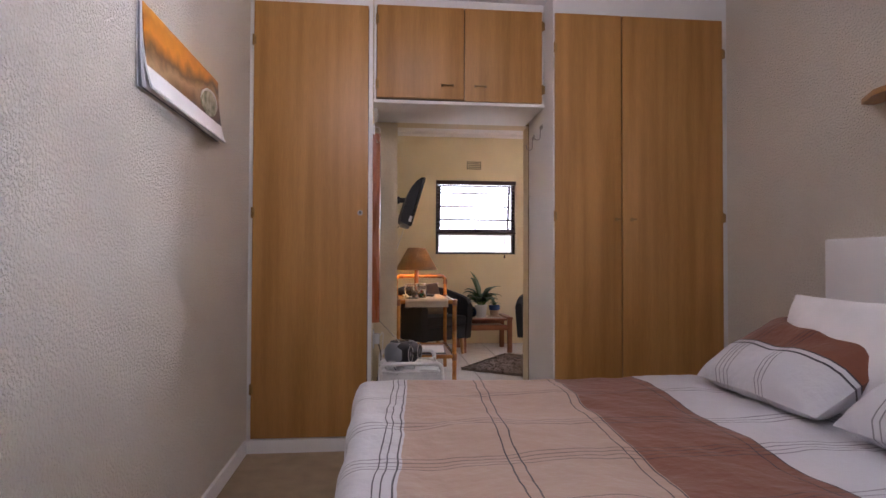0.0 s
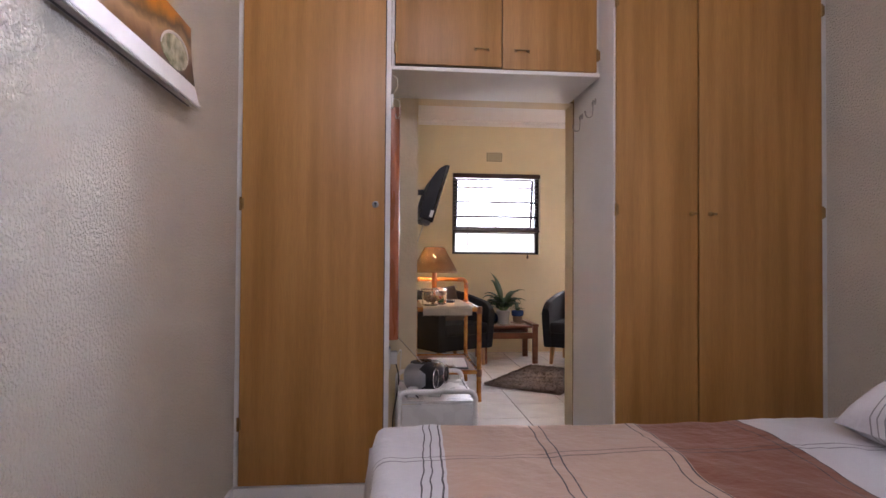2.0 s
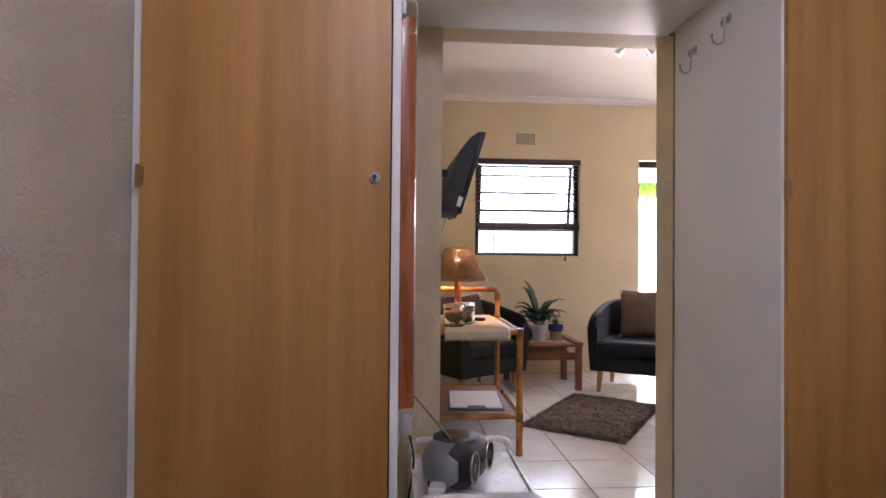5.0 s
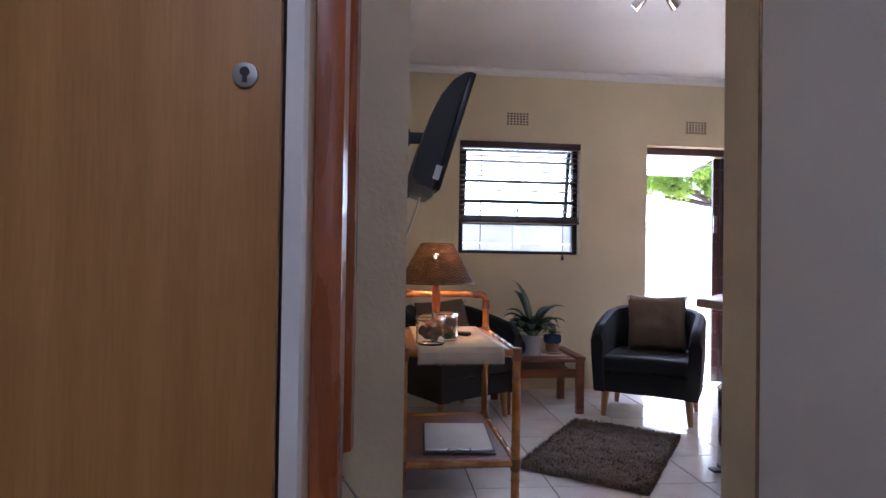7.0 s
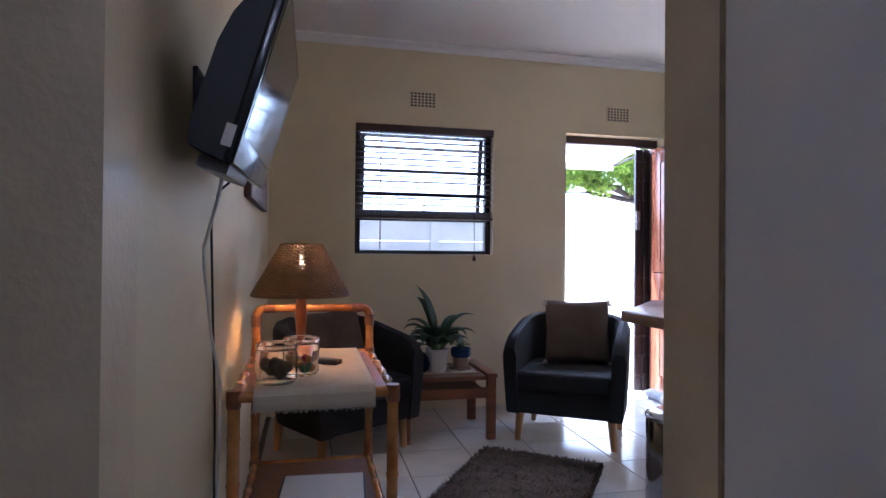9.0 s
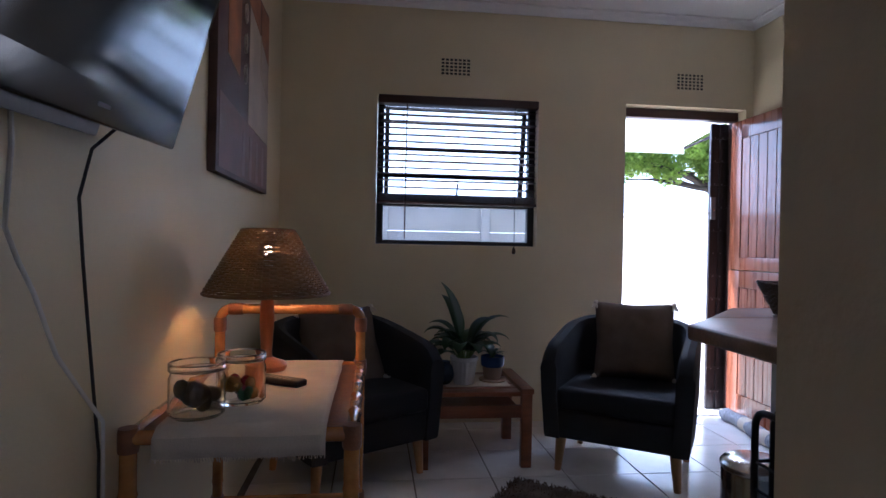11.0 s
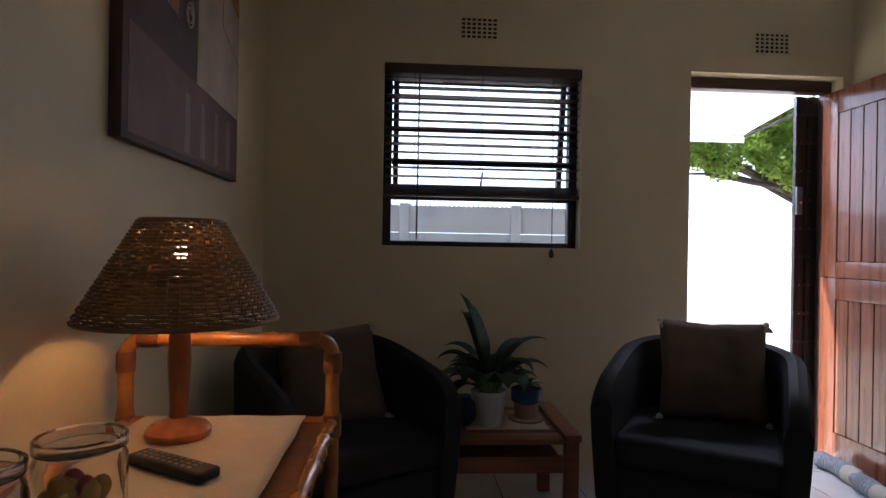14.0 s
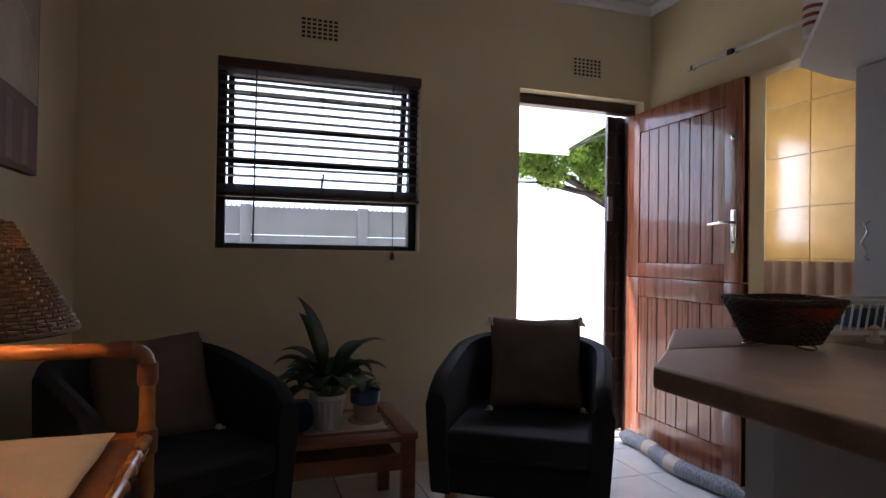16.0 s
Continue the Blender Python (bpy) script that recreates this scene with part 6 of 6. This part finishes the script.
# tiled wet room wall and towel
TILE_W, TILE_H = 0.32, 0.32
wet = bpy.data.objects["wall_wet_room"]
bm = bx(0, 0, 0, 0.008, TILE_W - 0.004, TILE_H - 0.004, bevel=0.0015, seg=1)
first = part("tile", bm, YELLOW_TILE, wet, smooth=False)
first.location = (3.992, 5.105, 0.186)
for i in range(7):
    for j in range(7):
        if i == 0 and j == 0:
            continue
        q = new("tile", first.data)
        q.parent, q.location = wet, (3.992, 5.105 + TILE_W * i, 0.186 + TILE_H * j)
        q.rotation_euler = (0, radians(random.uniform(-0.12, 0.12)), radians(random.uniform(-0.12, 0.12)))
tw = thing("towel", (3.955, 6.97, 1.12), "brown bath towel hanging folded over a rail", "towel")
bm = bmesh.new()
rod(bm, (0, -0.40, 0.0), (0, 0.40, 0.0), 0.008)
part("rail", bm, CHROME, tw)
bm = bmesh.new()
ring_mesh(bm, [[(-0.012 - 0.006 * math.sin(k * 1.3) - 0.01 * abs(math.sin(k * 0.7)), -0.34 + 0.68 * k / 30, z) for k in range(31)] + [(-0.003, -0.34 + 0.68 * k / 30, z) for k in range(30, -1, -1)] for z in (0.012, -0.05, -0.35, -0.62)])
part("cloth", bm, TOWEL, tw)

# lamp body added above the wet room's fill light, never in view
wl_ = thing("wet_fill_lamp", (3.66, 5.75, CZ_L - 0.001), "unseen small opal ceiling lamp added to brighten the tiled room", "ceiling light")
bm = bmesh.new()
lathe(bm, [(0.02, -0.10), (0.06, -0.09), (0.085, -0.05), (0.09, 0.0)], 24)
part("shade", bm, glow("lit opal shade", (1.0, 0.88, 0.7), 0.35), wl_)

# made-up ceiling fitting for the kitchen fill light
kl = thing("kitchen_fill_lamp", (2.50, 4.865, CZ_L - 0.001), "unseen square white ceiling lamp added to brighten the kitchen", "ceiling light")
part("housing", bx(-0.18, -0.18, -0.05, 0.18, 0.18, 0.0, bevel=0.006), WHITE_METAL, kl)
part("diffuser", bx(-0.16, -0.16, -0.058, 0.16, 0.16, -0.0505), glow("lit lamp diffuser", (1.0, 0.95, 0.88), 0.85), kl)

# ceiling spot cluster
sp = thing("ceiling_spots", (1.56, 5.83, CZ_L - 0.001), "chrome ceiling light with three spot heads", "ceiling light")
bm = bmesh.new()
tube(bm, [(0, 0, 0.0), (0, 0, -0.018), (0, 0, -0.024)], [0.065, 0.063, 0.05], 24)
part("base", bm, CHROME, sp)
for k in range(3):
    a = 2.09 * k + 2.4
    d = Vector((math.cos(a), math.sin(a), -0.75)).normalized()
    e = Vector((0.10 * math.cos(a), 0.10 * math.sin(a), -0.085))
    bm = bmesh.new()
    tube(bm, [(0.03 * math.cos(a), 0.03 * math.sin(a), -0.02), (0.05 * math.cos(a), 0.05 * math.sin(a), -0.05), e - d * 0.03], 0.006, 8)
    s = part("arm", bm, CHROME, sp)
    bm = bmesh.new()
    tube(bm, [e - d * 0.035, e - d * 0.02, e + d * 0.03, e + d * 0.045], [0.016, 0.024, 0.031, 0.034], 20)
    hd = part("spot_head", bm, CHROME, sp)
    bm = bmesh.new()
    tube(bm, [e + d * 0.0455, e + d * 0.047], [0.027, 0.024], 18)
    part("lens", bm, SPOT_GLOW, hd)
hk = thing("ceiling_hook", (0.20, 5.55, CZ_L - 0.001), "small bare ceiling hook", "hook")
bm = bmesh.new()
tube(bm, [(0, 0, 0), (0, 0, -0.05), (0.008, 0, -0.062), (0.016, 0, -0.05)], 0.003, 6)
part("wire", bm, CHROME, hk)

# ---------- outside ----------
structure("ground", bx(-250, -250, -0.5, 250, 250, -0.13), PAVING, "pale sandy paving that runs on into the distance")
structure("pavement", boxes([(-3.0, 7.72, -0.129, 6.0, 9.2, -0.03)]), PAVING, "pale paved strip outside the entry")
bm = bmesh.new()
ring_mesh(bm, [[(75 * math.sin(a) + 1, 8 + 62 * math.cos(a), z), (76 * math.sin(a) + 1, 8 + 63 * math.cos(a), z), (76 * math.sin(a) + 1, 8 + 63 * math.cos(a), z + 40), (75 * math.sin(a) + 1, 8 + 62 * math.cos(a), z + 40)] for a, z in [(radians(-48 + 8 * k), -0.4) for k in range(13)]])
structure("backdrop", bm, SKY_GLOW, "hazy bright sky in the distance")
gw = thing("precast_wall", (0, 12.5, -0.13), "grey precast concrete boundary wall with posts and a spiked top", "wall")
for k in range(7):
    x = 2.30 - 1.55 * k + 1.55
    part("post", bx(x - 0.07, -0.06, 0, x + 0.07, 0.08, 1.90, bevel=0.01), CONCRETE, gw)
    for j in range(5):
        part("slab", bx(x - 1.48, -0.02, 0.375 * j + 0.004, x - 0.07, 0.03, 0.375 * (j + 1) - 0.004, bevel=0.006), CONCRETE, gw)
bm = bmesh.new()
for k in range(150):
    x = -6.4 + 0.067 * k
    tube(bm, [(x, 0.0, 1.87), (x, 0.0, 1.93)], [0.022, 0.008], 5)
part("spikes", bm, POT_WHITE, gw, "white plastic wall spikes")
sw = thing("garden_wall", (5.2, 11.92, -0.13), "white plastered garden wall in full sun", "wall", turn=-66)
part("wall", bx(-2.3, 0, 0, 5.5, 0.2, 1.83), SUN_WALL, sw, smooth=False)
part("coping", bx(-2.32, -0.04, 1.831, 5.52, 0.24, 1.88, bevel=0.01), SUN_WALL, sw)

# canvas awning fixed to the house wall above the entry; z falls outwards
CANOPY = leafy("sunlit canvas", (0.80, 0.80, 0.78), 0.72)
um = thing("awning", (3.33, 7.722, 2.60), "white canvas awning on dark arms sloping out from the house wall", "awning")
part("wall_box", bx(-0.80, 0.001, -0.03, 0.80, 0.09, 0.07, bevel=0.01), WHITE_METAL, um)


def fall(t):
    return -0.01 - 0.19 * t - 0.06 * t * t


cl_ = part("canopy", ring_mesh(bmesh.new(), [[(x, 0.09 + 2.2 * t, fall(t)) for x in (-0.78, -0.4, 0.0, 0.4, 0.78)] + [(x, 0.09 + 2.2 * t, fall(t) - 0.004) for x in (0.78, 0.4, 0.0, -0.4, -0.78)] for t in [k / 10 for k in range(11)]]), CANOPY, um)
part("valance", bx(-0.78, 2.291, fall(1) - 0.09, 0.78, 2.296, fall(1)), CANOPY, cl_, smooth=False)
for x in (-0.77, 0.77):
    bm = bmesh.new()
    tube(bm, [(x, 0.06 + 2.2 * t, fall(t) - 0.03 - 0.05 * math.sin(math.pi * t)) for t in [k / 10 for k in range(11)]], 0.014, 8)
    part("arm", bm, BRONZE, um)
bm = bmesh.new()
rod(bm, (-0.78, 2.275, fall(1) - 0.02), (0.78, 2.275, fall(1) - 0.02), 0.013, seg=8)
part("front_bar", bm, WHITE_METAL, um)


def conifer(name, at, trunk, limbs, clumps, label, seed):
    """A leaning tree: tapered limbs and a crown of many small sprays."""
    t = thing(name, at, label, "tree")
    r = random.Random(seed)
    bm = bmesh.new()
    tube(bm, trunk, [0.10 - 0.075 * k / (len(trunk) - 1) for k in range(len(trunk))], 10)
    tk = part("trunk", bm, BARK, t)
    for pts in limbs:
        bm = bmesh.new()
        tube(bm, pts, [0.04 - 0.032 * k / (len(pts) - 1) for k in range(len(pts))], 8)
        part("limb", bm, BARK, tk)
    vs_, fs_ = [], []
    for c, rad, count in clumps:
        for _ in range(count * 2):
            v = Vector((r.gauss(0, 1), r.gauss(0, 1), r.gauss(0, 0.7)))
            p = Vector(c) + v.normalized() * rad * (r.random() ** 0.5)
            d = Vector((r.uniform(-1, 1), r.uniform(-1, 1), r.uniform(-0.2, 1))).normalized()
            s = d.cross(Vector((r.uniform(-1, 1), r.uniform(-1, 1), r.uniform(-1, 1)))).normalized()
            ln, wd = r.uniform(0.035, 0.085), r.uniform(0.007, 0.015)
            b = len(vs_)
            vs_ += [p - s * wd * 0.4, p + d * ln * 0.5 - s * wd, p + d * ln, p + d * ln * 0.5 + s * wd, p + s * wd * 0.4]
            fs_.append((b, b + 1, b + 2, b + 3, b + 4))
    me = bpy.data.meshes.new("crown")
    me.from_pydata([tuple(v) for v in vs_], [], fs_)
    me.materials.append(FOLIAGE)
    cr_ = new("crown", me)
    cr_.parent = t
    tagged(cr_, "", "", "", "stuff")


conifer("conifer", (6.4, 11.6, 0.07), [(0, 0, -0.2), (-0.1, -0.05, 0.9), (-0.55, -0.2, 1.72), (-1.15, -0.4, 1.92), (-1.9, -0.4, 2.22), (-2.6, -0.4, 2.4)],
        [[(-0.75, -0.15, 1.75), (-1.3, -0.3, 1.95), (-2.0, -0.35, 2.1), (-2.7, -0.4, 2.3)], [(-0.9, -0.15, 1.85), (-1.2, -0.1, 2.5), (-1.4, 0, 3.1)],
         [(-1.35, -0.2, 2.15), (-1.9, 0.0, 2.2), (-2.4, 0.1, 2.25)], [(-0.5, -0.1, 1.4), (-0.2, -0.2, 2.4), (0.2, -0.2, 3.2)], [(-1.0, -0.35, 1.9), (-1.5, -0.5, 1.92), (-2.1, -0.5, 2.02), (-2.5, -0.55, 2.0)], [(-1.3, -0.4, 1.97), (-1.8, -0.6, 2.12), (-2.3, -0.5, 2.25), (-2.9, -0.5, 2.2)], [(-1.2, -0.4, 1.95), (-1.45, -0.45, 2.3), (-1.9, -0.5, 2.5)]],
        [((-1.40, -0.40, 2.70), 0.40, 2200), ((-2.1, -0.45, 2.30), 0.26, 1000), ((-1.25, -0.35, 2.9), 0.42, 1500), ((-1.0, -0.3, 3.2), 0.5, 1500), ((-0.75, -0.4, 2.4), 0.36, 1100), ((-2.2, -0.4, 2.42), 0.30, 900), ((-2.75, -0.4, 2.40), 0.34, 1000),
         ((-1.75, -0.2, 2.65), 0.34, 900), ((-0.2, -0.2, 3.0), 0.6, 1500), ((0.5, -0.2, 3.2), 0.7, 1500), ((-3.3, -0.4, 2.55), 0.35, 700), ((-0.55, -0.45, 2.05), 0.25, 500),
         ((-1.9, -0.5, 2.12), 0.22, 700), ((-1.55, -0.5, 2.35), 0.24, 900), ((-2.45, -0.5, 2.2), 0.26, 800), ((-1.0, -0.5, 2.05), 0.26, 1000), ((-1.35, -0.6, 2.15), 0.2, 700), ((-1.15, -0.45, 2.30), 0.30, 1500), ((-1.25, -0.45, 2.65), 0.34, 1800), ((-1.10, -0.40, 3.0), 0.36, 1500)],
        "leaning green conifer spreading over the garden wall", 5)

# ---------- floor tiles of the lounge ----------
fl = structure("floor_lounge", boxes([(-0.115, 3.992, -0.12, 4.12, 7.56, -0.007)]), GROUT, "white glazed floor tiles with dark joints")
fl.location.y = DY
S, J = 0.39, 0.006
x_start, y_start = 0.84 - 2 * S - S, 5.03 - 3 * S
mesh_cache = {}
for i in range(11):
    for j in range(10):
        x0, y0 = x_start + S * i, y_start + S * j
        a0, a1 = max(x0, LX0 + 0.001), min(x0 + S, 3.60)
        b0, b1 = max(y0, 4.028), min(y0 + S, 7.55)
        if a1 - a0 < 0.03 or b1 - b0 < 0.03:
            continue
        if b0 < LS and (a1 > 0.975 or a0 < 0.05):
            a0, a1 = max(a0, 0.055), min(a1, 0.975)
            if a1 - a0 < 0.03:
                continue
        if a0 < LX1 < a1 and b1 > 6.72:
            a1 = LX1 - 0.001
        if a0 >= LX1 and b1 > 6.72:
            continue
        key = (round(a1 - a0, 3), round(b1 - b0, 3))
        if key not in mesh_cache:
            q = part("tile", bx(J / 2, J / 2, -0.0065, key[0] - J / 2, key[1] - J / 2, 0.0, bevel=0.0015, seg=1), TILE, fl, smooth=False)
            mesh_cache[key] = q.data
        else:
            q = new("tile", mesh_cache[key])
            q.parent = fl
        q.location = (a0, b0, 0.0)
